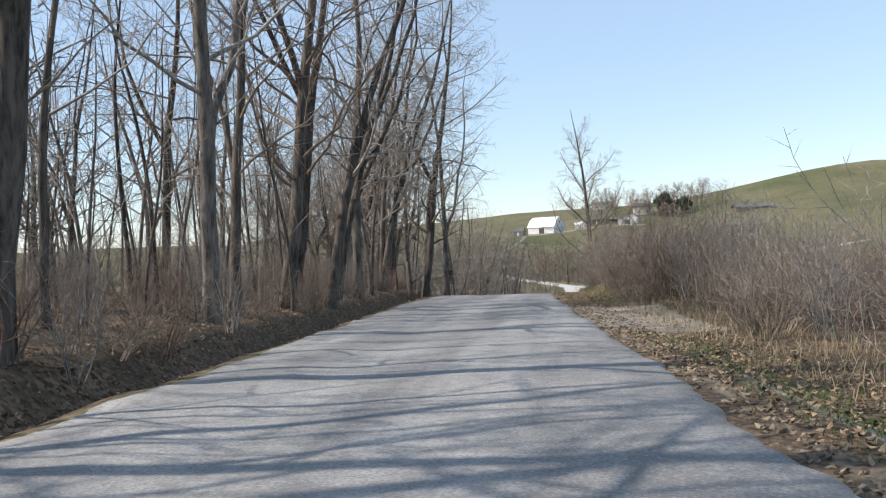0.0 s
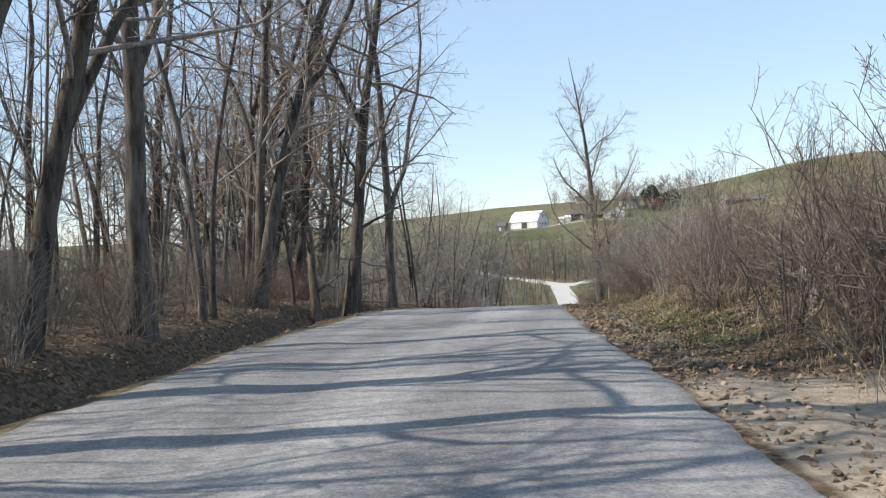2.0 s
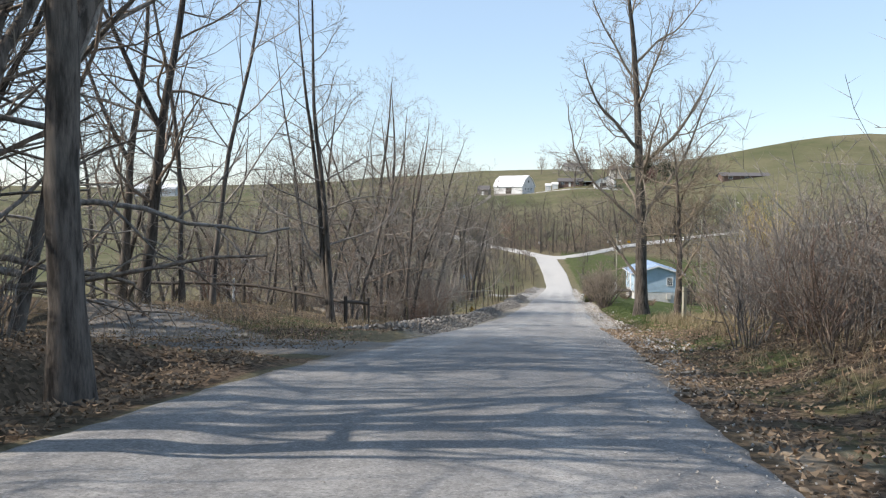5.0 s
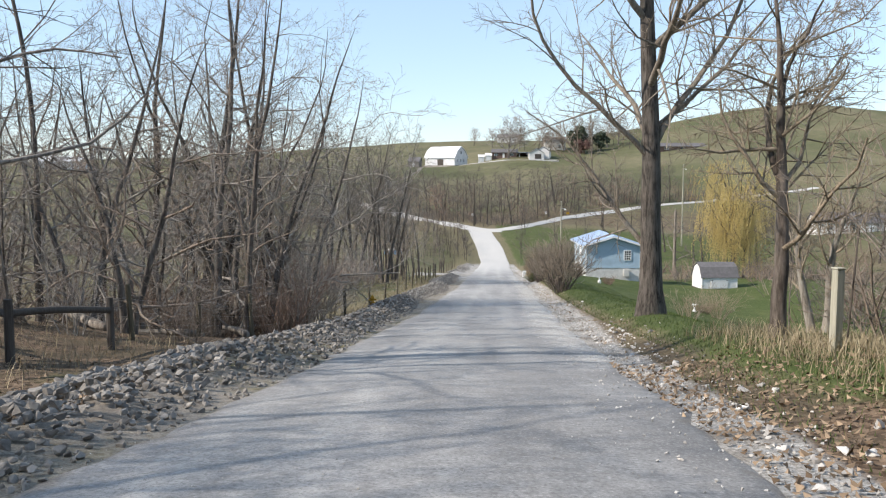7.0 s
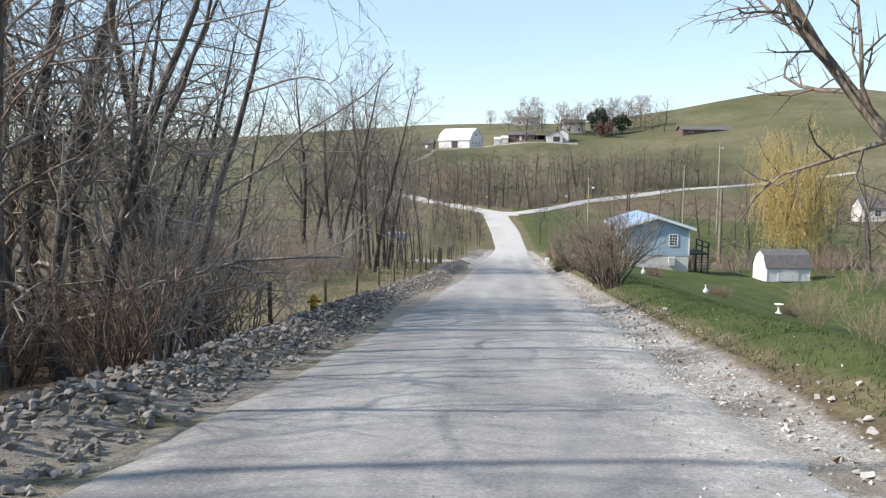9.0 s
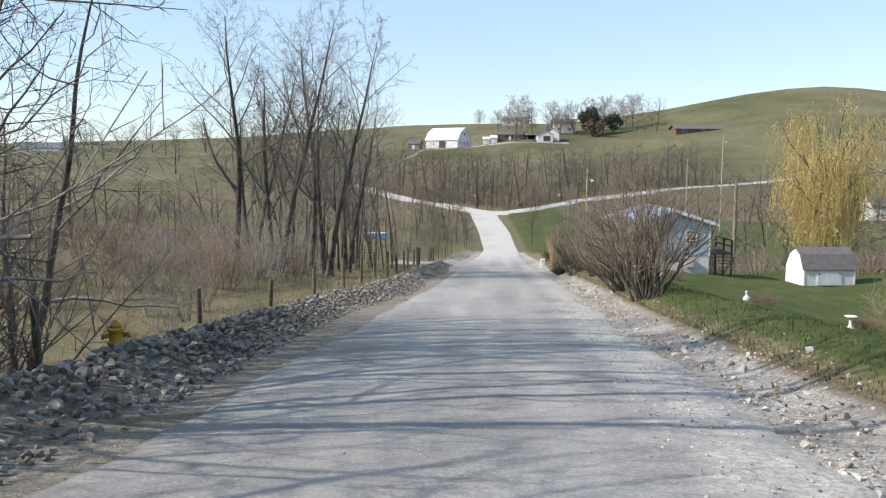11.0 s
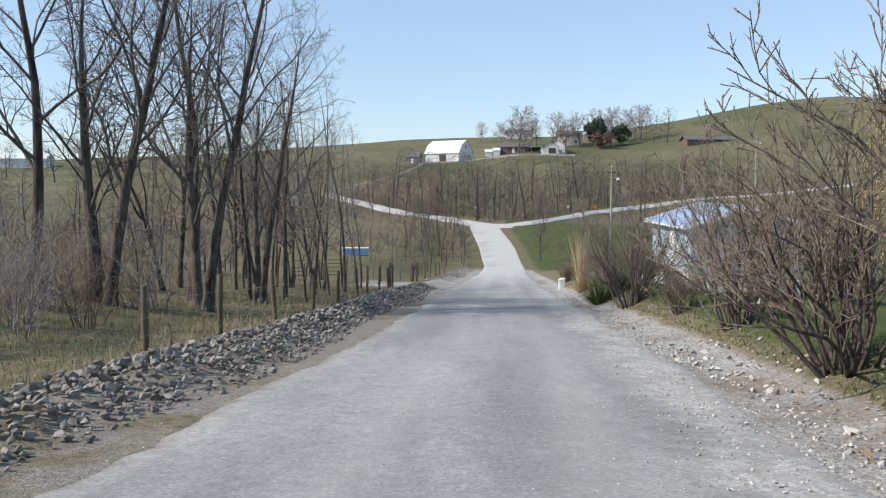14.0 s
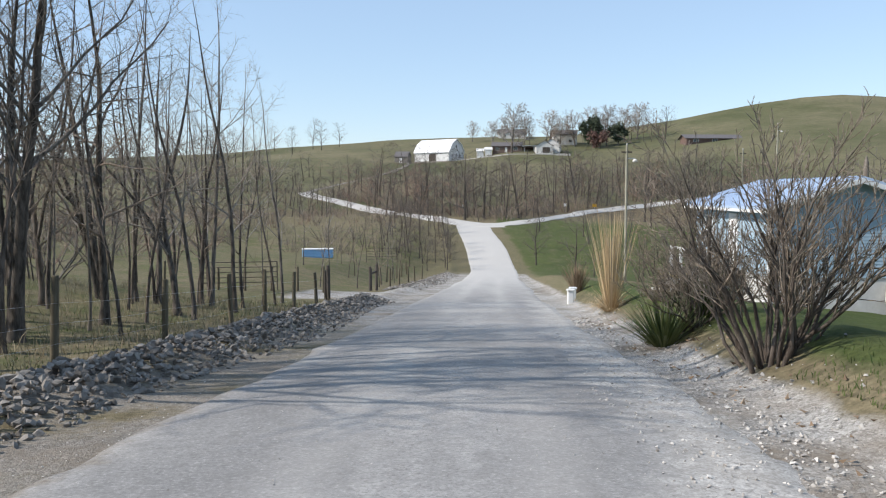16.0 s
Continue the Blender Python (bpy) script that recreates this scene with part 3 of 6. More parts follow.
class Tubes:
    """Collects tapered, bent tubes and turns them into one mesh."""

    def __init__(self):
        self.sets = {}

    def add(self, pts, radii, seg):
        self.sets.setdefault((len(pts), seg), []).append((pts, radii))

    def mesh(self, name, mat):
        vs, fs, n = [], [], 0
        for (k, seg), items in self.sets.items():
            pts = np.array([p for p, _ in items], float)
            radii = np.array([r for _, r in items], float)
            d = np.empty_like(pts)
            d[:, 1:-1], d[:, 0], d[:, -1] = pts[:, 2:] - pts[:, :-2], pts[:, 1] - pts[:, 0], pts[:, -1] - pts[:, -2]
            d /= np.sqrt((d * d).sum(-1))[..., None] + 1e-9
            ref = np.where(np.abs(d[:, :1, 2:]) > 0.6, np.array([0.31, 0.87, 0.38]), np.array([0.1, 0.2, 0.97]))
            u = across(d, np.broadcast_to(ref, d.shape))
            u /= np.sqrt((u * u).sum(-1))[..., None] + 1e-9
            w = across(d, u)
            a = np.arange(seg) * 2 * np.pi / seg
            ring = pts[:, :, None] + radii[:, :, None, None] * (u[:, :, None] * np.cos(a)[:, None] + w[:, :, None] * np.sin(a)[:, None])
            if k == 2 and seg == 3:      # a last twig runs out in a point
                i = n + np.arange(len(items) * 4).reshape(len(items), 4)
                vs.append(np.concatenate([ring[:, 0], pts[:, 1:]], 1).reshape(-1, 3))
                f = np.stack([i[:, [0, 1, 2]], i[:, [1, 2, 0]], i[:, [3, 3, 3]]], -1).reshape(-1, 3)
            else:
                i = n + np.arange(len(items) * k * seg).reshape(len(items), k, seg)
                j = np.roll(i, -1, 2)
                vs.append(ring.reshape(-1, 3))
                f = np.stack([i[:, :-1], j[:, :-1], j[:, 1:], i[:, 1:]], -1).reshape(-1, 4)
            fs.append(f)
            n += i.size
        me = faced(name, np.concatenate(vs), np.concatenate([f.ravel() for f in fs]), np.concatenate([np.full(len(f), f.shape[1]) for f in fs]))
        me.polygons.foreach_set("use_smooth", np.ones(len(me.polygons), bool))
        me.materials.append(mat)
        return me


def grow(rng, start, way, length, r0, r1, bend, lift, n):
    """A wandering line that starts at a point and slowly turns; lift pulls it up."""
    x, y, z = (float(c) for c in start)
    a, b, c = (float(q) for q in way)
    pts, step_length = [(x, y, z)], length / n
    for p, q, r in (rng.normal(size=(n, 3)) * bend).tolist():
        a, b, c = a + p, b + q, c + r + lift
        k = 1 / math.sqrt(a * a + b * b + c * c)
        a, b, c = a * k, b * k, c * k
        x, y, z = x + a * step_length, y + b * step_length, z + c * step_length
        pts.append((x, y, z))
    return np.array(pts), np.linspace(r0, r1, n + 1)


def side_way(rng, d, angle, turn):
    """A direction that leaves d by an angle, turned about it."""
    d = Vector(d).normalized()
    u = d.cross(Vector((0, 0, 1)) if abs(d.z) < 0.9 else Vector((1, 0, 0))).normalized()
    w = d.cross(u)
    return d * math.cos(angle) + (u * math.cos(turn) + w * math.sin(turn)) * math.sin(angle)


def fork_out(rng, tubes, pts, radii, level, spec, least=0.005):
    """Sets side branches along a branch, and theirs in turn."""
    if level >= len(spec):
        return
    count, lo, ratio, angle, thin, seg, n, bend, lift = spec[level]
    length = math.dist(pts[0], pts[1]) * (len(pts) - 1)
    k = max(1, int(round(count * rng.uniform(0.8, 1.2))))
    turn = rng.uniform(0, 6.28)
    for q in range(k):
        u = lo + (1 - lo) * (q + rng.uniform(0.1, 0.9)) / k
        x = u * (len(pts) - 1)
        i = min(int(x), len(pts) - 2)
        p = pts[i] + (pts[i + 1] - pts[i]) * (x - i)
        r = radii[i] + (radii[i + 1] - radii[i]) * (x - i)
        turn += 2.4 + rng.normal() * 0.4
        way = side_way(rng, pts[i + 1] - pts[i], radians(angle) * rng.uniform(0.7, 1.3), turn)
        size = length * ratio * (1.15 - 0.7 * u) * rng.uniform(0.7, 1.25)
        rb = max(min(r * 0.72, r * thin * 1.25), least)
        bp, br = grow(rng, p, way, size, rb, max(rb * 0.28, least * 0.75), bend, lift, n)
        tubes.add(bp, br, seg)
        fork_out(rng, tubes, bp, br, level + 1, spec, least)


# branch tables: number, first place, length ratio, angle, thickness, sides, pieces, bend, lift
SPEC_FOREST = [(15, 0.18, 0.28, 60, 0.32, 4, 6, 0.18, 0.025), (7, 0.2, 0.5, 48, 0.46, 3, 3, 0.17, 0.03), (4, 0.15, 0.5, 44, 0.5, 3, 2, 0.17, 0.03), (2, 0.25, 0.6, 38, 0.7, 3, 1, 0.16, 0.02)]
SPEC_SLIM = [(12, 0.22, 0.27, 44, 0.42, 3, 4, 0.12, 0.06), (5, 0.2, 0.5, 44, 0.55, 3, 1, 0.15, 0.05), (3, 0.2, 0.55, 40, 0.7, 3, 1, 0.14, 0.03)]
SPEC_SPREAD = [(15, 0.26, 0.42, 44, 0.36, 5, 7, 0.11, 0.07), (9, 0.2, 0.46, 48, 0.45, 3, 4, 0.16, 0.05), (7, 0.15, 0.45, 44, 0.55, 3, 3, 0.16, 0.04), (3, 0.2, 0.5, 40, 0.7, 3, 1, 0.16, 0.03)]
SPEC_THORN = [(15, 0.24, 0.46, 62, 0.40, 4, 5, 0.17, 0.05), (9, 0.15, 0.5, 52, 0.45, 3, 3, 0.17, 0.05), (8, 0.15, 0.5, 44, 0.55, 3, 2, 0.16, 0.05), (2, 0.3, 0.6, 40, 0.8, 3, 1, 0.16, 0.04)]
SPEC_FAR = [(12, 0.14, 0.50, 56, 0.45, 3, 2, 0.14, 0.06), (6, 0.15, 0.55, 48, 0.8, 3, 1, 0.16, 0.05), (2, 0.3, 0.7, 40, 1.0, 3, 1, 0.14, 0.03)]


def tree_meshes(name, seed, height, r, spec, bark_mat, twig_mat, lean=(0, 0), bend=0.035, stems=1, flare=1.5, least=0.005, forks=0):
    """The trunk and the crown of one bare tree, as two meshes."""
    rng = np.random.default_rng(seed)
    trunk, crown = Tubes(), Tubes()
    for k in range(stems):
        a = rng.uniform(0, 6.28)
        way = np.array([lean[0] + (0.16 * math.cos(a) if stems > 1 else 0), lean[1] + (0.16 * math.sin(a) if stems > 1 else 0), 1.0])
        h = height * (1 if k == 0 else rng.uniform(0.65, 0.95))
        start = np.array([0.0, 0.0, -0.25]) + (np.array([math.cos(a), math.sin(a), 0]) * r * 1.3 if stems > 1 else 0)
        pts, radii = grow(rng, start, way / np.linalg.norm(way), h, r, r * 0.06, bend, 0.02, 14)
        radii = r * (0.05 + 0.95 * (1 - np.linspace(0, 1, 15)) ** 0.85)
        radii[0] *= flare
        trunk.add(pts, radii, 9)
        fork_out(rng, crown, pts, radii, 0, spec, least)
        for _ in range(forks):
            i = int(rng.integers(3, 8))
            lead, thick = grow(rng, pts[i], side_way(rng, pts[i + 1] - pts[i], radians(rng.uniform(14, 30)), rng.uniform(0, 6.28)), h * (1 - i / 15) * 0.95, radii[i] * 0.72, radii[i] * 0.06, bend * 2.2, 0.035, 11)
            trunk.add(lead, thick, 7)
            fork_out(rng, crown, lead, thick, 0, [(int(spec[0][0] * 0.7), 0.1) + spec[0][2:]] + list(spec[1:]), least)
    return trunk.mesh(name + "_trunk", bark_mat), crown.mesh(name + "_crown", twig_mat)


def make_tree(meshes, label, m, name="tree", group="", category="tree"):
    ob = thing(name, label, category, m, group)
    part("trunk", meshes[0], None, ob)
    part("crown", meshes[1], None, ob, "bare branches and fine twigs")
    return ob


def shrub_mesh(name, seed, height, spread, stems, mat, r=0.016, sub=((5, 0.2, 0.5, 36, 0.65, 3, 2, 0.14, 0.05), (3, 0.25, 0.55, 38, 0.8, 3, 1, 0.14, 0.04)), base=0.35, arch=0.0, bark_mat=None, pieces=7, least=0.005, seg=3, bend=0.075, low=0.6):
    """Many stems from one stool, fanning out; the stems and the twigs as two meshes."""
    rng = np.random.default_rng(seed)
    t, twigs = Tubes(), Tubes()
    for _ in range(stems):
        a = rng.uniform(0, 6.28)
        q = rng.uniform(0, 1) ** 0.6
        way = np.array([math.cos(a) * spread * q, math.sin(a) * spread * q, 1.0])
        way /= np.linalg.norm(way)
        start = (math.cos(a) * base * q, math.sin(a) * base * q, -0.1)
        pts, radii = grow(rng, start, way, height * rng.uniform(low, 1.15 if low < 0.7 else 1.0) * (1 + 0.15 * q * spread), r * rng.uniform(0.7, 1.4), least * 0.8, bend, 0.03 - arch * q, pieces)
        t.add(pts, radii, seg)
        fork_out(rng, twigs, pts, radii, 0, sub, least)
    return t.mesh(name + "_stool", bark_mat or mat), twigs.mesh(name + "_twigs", mat)


def make_bush(meshes, label, m, name, group="", category="bush"):
    ob = thing(name, label, category, m, group)
    part("stool", meshes[0], None, ob)
    part("crown", meshes[1], None, ob, "fine leafless twigs")
    return ob


FOREST = [tree_meshes("forest_tree", 10 + k, h, r, SPEC_FOREST, b, t, lean, 0.06, forks=1 + k % 2) for k, (h, r, b, t, lean) in enumerate([
    (19, 0.21, BARK_GREY, TWIG_GREY, (0.05, 0.0)), (17, 0.19, BARK_DARK, TWIG_GREY, (0.12, 0.03)), (21, 0.25, BARK_DARK, TWIG_BROWN, (0.03, 0.02)), (16, 0.16, BARK_BROWN, TWIG_BROWN, (0.17, -0.04))])]
SLIM = [tree_meshes("slim_tree", 30 + k, h, r, SPEC_SLIM, b, t, lean, 0.04) for k, (h, r, b, t, lean) in enumerate([
    (12, 0.08, BARK_GREY, TWIG_GREY, (0.05, 0)), (10, 0.06, BARK_BROWN, TWIG_BROWN, (-0.06, 0.05)), (8, 0.045, BARK_PALE, TWIG_TAN, (0.1, 0.02)), (13, 0.09, BARK_DARK, TWIG_GREY, (0.02, -0.03))])]
FIELD = [tree_meshes("field_tree", 50 + k, h, r, SPEC_SPREAD, b, t, (0.02, 0), 0.03, stems) for k, (h, r, b, t, stems) in enumerate([
    (13, 0.19, BARK_DARK, TWIG_DARK, 1), (12.5, 0.17, BARK_DARK, TWIG_DARK, 2)])]
FAR_TREES = [tree_meshes("far_tree", 70 + k, h, r, SPEC_FAR, b, t, (0, 0), 0.04, least=0.028) for k, (h, r, b, t) in enumerate([
    (10, 0.16, BARK_DARK, TWIG_FAR), (9, 0.15, BARK_DARK, TWIG_FAR), (8, 0.13, BARK_DARK, TWIG_RED), (11, 0.2, BARK_DARK, TWIG_FAR)])]
SCRUB = [shrub_mesh("scrub", 85 + k, 2.3, 1.0, 12, t, 0.03, ((5, 0.15, 0.55, 40, 0.8, 3, 1, 0.14, 0.05),), 0.9, pieces=3, least=0.018) for k, t in enumerate([TWIG_FAR, TWIG_FAR, TWIG_RED, TWIG_BROWN])]
FORKED = tree_meshes("forked_tree", 58, 13.5, 0.12, SPEC_FOREST, BARK_DARK, TWIG_GREY, (0.02, 0), 0.03, 2)
BRUSH = [shrub_mesh("brush", 90 + k, h, s, n - 6, mat, 0.02, ((6, 0.12, 0.5, 46, 0.6, 3, 2, 0.2, 0.04), (4, 0.2, 0.5, 44, 0.8, 3, 1, 0.16, 0.05)), pieces=5, bend=0.15) for k, (h, s, n, mat) in enumerate([
    (2.6, 0.5, 19, TWIG_BROWN), (2.1, 0.65, 19, TWIG_RED), (3.2, 0.45, 18, TWIG_GREY), (1.7, 0.8, 20, TWIG_BROWN)])]
TALL_BRUSH = [shrub_mesh("tall_brush", 105 + k, 4.3, 0.40, 9, m, 0.024, ((8, 0.25, 0.3, 34, 0.5, 3, 4, 0.16, 0.09), (5, 0.2, 0.45, 36, 0.65, 3, 2, 0.15, 0.08), (3, 0.25, 0.5, 34, 0.8, 3, 1, 0.14, 0.06)), 0.45, bark_mat=BARK_GREY, seg=5, bend=0.12, least=0.005, low=0.65) for k, m in enumerate([TWIG_BROWN, TWIG_TAN, TWIG_RED])]
LILAC = [shrub_mesh("lilac", 120 + k, 2.8, 0.66, 32, m, 0.026, ((9, 0.24, 0.36, 36, 0.55, 3, 3, 0.18, 0.16), (6, 0.2, 0.45, 34, 0.7, 3, 2, 0.14, 0.16), (2, 0.4, 0.4, 32, 0.8, 3, 1, 0.12, 0.1)), 0.34, bark_mat=BARK_BROWN, seg=5, bend=0.17, least=0.0048, low=0.72) for k, m in enumerate([TWIG_LILAC, TWIG_LILAC])]
TANGLE = [tree_meshes("tangle_tree", 150 + k, h, 0.10, [(13, 0.10, 0.5, 68, 0.42, 4, 6, 0.24, 0.0), (6, 0.15, 0.5, 54, 0.5, 3, 3, 0.24, 0.02), (5, 0.15, 0.5, 46, 0.6, 3, 2, 0.2, 0.03), (1, 0.3, 0.7, 40, 0.8, 3, 1, 0.16, 0.02)], BARK_GREY, t, (0.1, 0.05), 0.08, 2) for k, (h, t) in enumerate([(9, TWIG_GREY), (8, TWIG_BROWN)])]

rnd = np.random.default_rng(7)
LABELS_WOOD = ["tall bare grey-barked woodland tree with fine twigs", "bare dark-barked woodland tree leaning over the verge", "tall bare straight-trunked tree at the wood's edge", "bare brown-barked tree leaning to the light"]


def scatter(count, x0, x1, y0, y1, gap, keep=None):
    """Random places with a least distance between them."""
    out = []
    tries = 0
    while len(out) < count and tries < count * 60:
        tries += 1
        p = (rnd.uniform(x0, x1), rnd.uniform(y0, y1))
        if keep and not keep(*p):
            continue
        if all((p[0] - q[0]) ** 2 + (p[1] - q[1]) ** 2 > gap * gap for q in out):
            out.append(p)
    return out


def plant(meshes, label, x, y, scale=1.0, rz=None, name="tree", group="", category="tree"):
    rz = rnd.uniform(-40, 40) if rz is None else rz
    return make_tree(meshes, label, at(x, y, 0, rz, scale), name, group, category)




def bush(meshes, label, x, y, scale, name, group):
    k = int(rnd.integers(len(meshes)))
    return make_bush(meshes[k], label, at(x, y, 0, rnd.uniform(0, 360), scale), name, group)


def joined(name, label, category, meshes, places):
    """Many far plants as one object: (x, y, scale, turn, kind) each."""
    vs, fs, ts, ms, n = [], [], [], [], 0
    mats = []
    data = []
    for pair in meshes:
        item = []
        for me in pair:
            v = np.empty(len(me.vertices) * 3, np.float32)
            me.vertices.foreach_get("co", v)
            f = np.empty(len(me.loops), np.int32)
            me.loops.foreach_get("vertex_index", f)
            t = np.empty(len(me.polygons), np.int32)
            me.polygons.foreach_get("loop_total", t)
            if me.materials[0] not in mats:
                mats.append(me.materials[0])
            item.append((v.reshape(-1, 3), f, t, mats.index(me.materials[0])))
        data.append(item)
    for x, y, sc, rz, k in places:
        c, q = math.cos(rz), math.sin(rz)
        r = np.array([[c, -q, 0], [q, c, 0], [0, 0, 1]]) * sc
        base = np.array([x, y, float(land(x, y))])
        for v, f, t, mi in data[k]:
            vs.append(v @ r.T + base)
            fs.append(f + n)
            ts.append(t)
            ms.append(np.full(len(t), mi))
            n += len(v)
    me = faced(name, np.concatenate(vs), np.concatenate(fs), np.concatenate(ts))
    for m in mats:
        me.materials.append(m)
    me.polygons.foreach_set("material_index", np.concatenate(ms))
    return tagged(new(name, me), label, category, kind="stuff")


# the wood on the left: trees near its edge first, then the depth of it
# Those at y < 4 and y > 60 are added to shade the road.
for x, y, k, sc, rz in [(-7.4, 9.5, 2, 1.0, 0), (-7.9, 17.5, 0, 1.0, 20), (-9.0, 21.5, 3, 1.05, 0), (-8.2, 27.5, 1, 1.05, 10), (-8.6, 33.5, 0, 1.0, 30), (-9.7, 42.4, 1, 1.1, 0), (-8.2, 47.5, 2, 0.95, 0), (-7.6, 52.6, 0, 0.95, 0), (-11, 50.5, 2, 0.9, 0), (-8.7, 30.2, 1, 0.9, -20), (-9, 1.5, 2, 0.95, 0), (-12, 3.5, 0, 1.0, 30), (-8.6, -2.5, 1, 1.0, 60), (-15, 0, 2, 1.0, 90), (-10.5, -1, 3, 1.0, 10), (-8.6, 24.6, 2, 0.95, 40), (-16.6, 61.5, 1, 0.85, 0), (-20.5, 63.0, 0, 0.85, 30), (-9.6, 42.6, 3, 1.05, 0), (-10.7, 55.6, 0, 0.85, 10), (-13.0, 49.2, 1, 1.0, 0), (-9.4, 27.6, 2, 0.9, 15)]:
    plant(FOREST[k], LABELS_WOOD[k], x, y, sc, rz, group="woodland trees")
for x, y in scatter(11, -32, -10.4, 6, 54, 3.2, lambda x, y: y > -1.15 * x - 6):
    k = int(rnd.integers(4))
    plant(FOREST[k], LABELS_WOOD[k], x, y, rnd.uniform(0.7, 1.0), rnd.uniform(-60, 60), group="woodland trees")
for x, y in scatter(125, -26, -6.6, 4, 55, 0.9, lambda x, y: y > -1.25 * x - 6 and x - road_x(y) < -6.4):
    k = int(rnd.integers(4))
    plant(SLIM[k], "slender bare sapling in the wood's undergrowth", x, y, rnd.uniform(0.5, 1.1), rnd.uniform(0, 360), group="saplings")
for x, y in scatter(150, -17, -6.2, 4, 56, 0.75, lambda x, y: y > -1.25 * x - 6 and x - road_x(y) < -6.0):
    bush(BRUSH, "leafless brown undergrowth bush in leaf litter", x, y, rnd.uniform(0.45, 0.85), "undergrowth_bush", "undergrowth")

# brush and thicket on the right
for q, y in scatter(112, 4.3, 9.0, 5, 77, 0.8, lambda q, y: not (18.5 < y < 29 and q < 5.6) and not (y > 66 and q < 5.6)):
    bush(BRUSH, "dense leafless brown thicket bush beside the road", float(road_x(y)) + q, y, rnd.uniform(0.7, 1.0) * (0.75 if q < 5.6 else 1.0) * (1.4 if y > 30 else 1.1), "thicket_bush", "roadside thicket")
for q, y in scatter(46, 8.0, 18, 6, 70, 1.8):
    bush(BRUSH, "dense leafless brown thicket bush beside the road", float(road_x(y)) + q, y, rnd.uniform(1.0, 1.45), "thicket_bush", "roadside thicket")
for q, y in scatter(9, 4.3, 8.5, 30.5, 39, 1.2):
    k = int(rnd.integers(3))
    make_bush(TALL_BRUSH[k], "tall upright many-stemmed bare shrub in the thicket", at(float(road_x(y)) + q, y, 0, rnd.uniform(0, 360), rnd.uniform(0.55, 0.85)), "tall_shrub", "tall thicket shrubs")
for q, y in scatter(9, 6.2, 11, 68, 78, 1.3):
    make_bush(TALL_BRUSH[1], "tall tan many-stemmed bare shrub beside the lawn", at(float(road_x(y)) + q, y, 0, rnd.uniform(0, 360), rnd.uniform(0.6, 0.85)), "tall_shrub", "tall thicket shrubs")
for x, y in [(7.5, 44), (10.5, 56), (13.5, 63)]:
    k = int(rnd.integers(4))
    plant(SLIM[k], "small bare tree standing out of the thicket", x, y, rnd.uniform(0.4, 0.55), rnd.uniform(0, 360), group="thicket trees")

# between driveway and creek on the left
# Mostly out of view; added so their shade falls across road and driveway mouth.
for x, y, me, sc, rz in [(-14.5, 56.8, FIELD[1], 0.95, 40), (-17.5, 57.8, TANGLE[1], 1.8, 90), (-20.5, 58.6, FIELD[0], 1.0, 10), (-23.5, 59.2, TANGLE[0], 1.8, 200), (-12.6, 57.2, FOREST[2], 1.0, 120), (-15.6, 58.6, FOREST[0], 1.0, 60), (-13.2, 57.8, TANGLE[1], 1.6, 300), (-19.0, 59.6, TANGLE[0], 1.7, 150), (-22, 60.8, FIELD[1], 1.0, 100), (-13.4, 59.6, TANGLE[0], 1.8, 40), (-15.8, 58.2, TANGLE[1], 1.9, 170), (-17.4, 59.8, FIELD[0], 0.9, 250)]:
    plant(me, "broad bare tree shading the driveway mouth", x, y, sc, rz, group="driveway trees")
# The last trees, near y = 66, are added to shade the rock bank.
EDGE = [(-9.95, 74.4, FORKED, 1.1), (-21.2, 89.6, FOREST[0], 0.75), (-21.9, 99.6, FOREST[3], 0.8), (-23.5, 84, FOREST[1], 0.85), (-20.5, 78.5, FOREST[2], 0.85), (-14.0, 84.5, SLIM[3], 1.15), (-27, 88, FOREST[0], 0.8), (-16.9, 73.2, FOREST[2], 0.9), (-15.6, 73.8, SLIM[3], 1.3), (-13.8, 72.2, SLIM[0], 1.35), (-18.8, 66.2, FIELD[0], 0.9), (-20.8, 67.4, TANGLE[0], 1.6), (-22.6, 66.0, FOREST[0], 0.8)]
for x, y, me, s in EDGE:
    plant(me, "bare tree on the grassy bank behind the rail fence", x, y, s, group="bank trees")
for x, y in scatter(11, -24, -10.3, 78, 106, 2.6):
    k = int(rnd.integers(4))
    plant(SLIM[k], "slender bare creek-side tree", x, y, rnd.uniform(0.7, 1.0), rnd.uniform(0, 360), group="creek trees")
for x, y in scatter(14, -25, -10.6, 82, 104, 2.8):
    k = int(rnd.integers(2))
    plant(TANGLE[k], "tangled grey bare creek-side tree with drooping boughs", x, y, rnd.uniform(0.75, 1.15), rnd.uniform(0, 360), group="creek trees")
for x, y in scatter(26, -20, -9.0, 79, 104, 1.5):
    bush(BRUSH, "leafless tangled creek-side bush", x, y, rnd.uniform(0.7, 1.25), "creek_bush", "creek bushes")
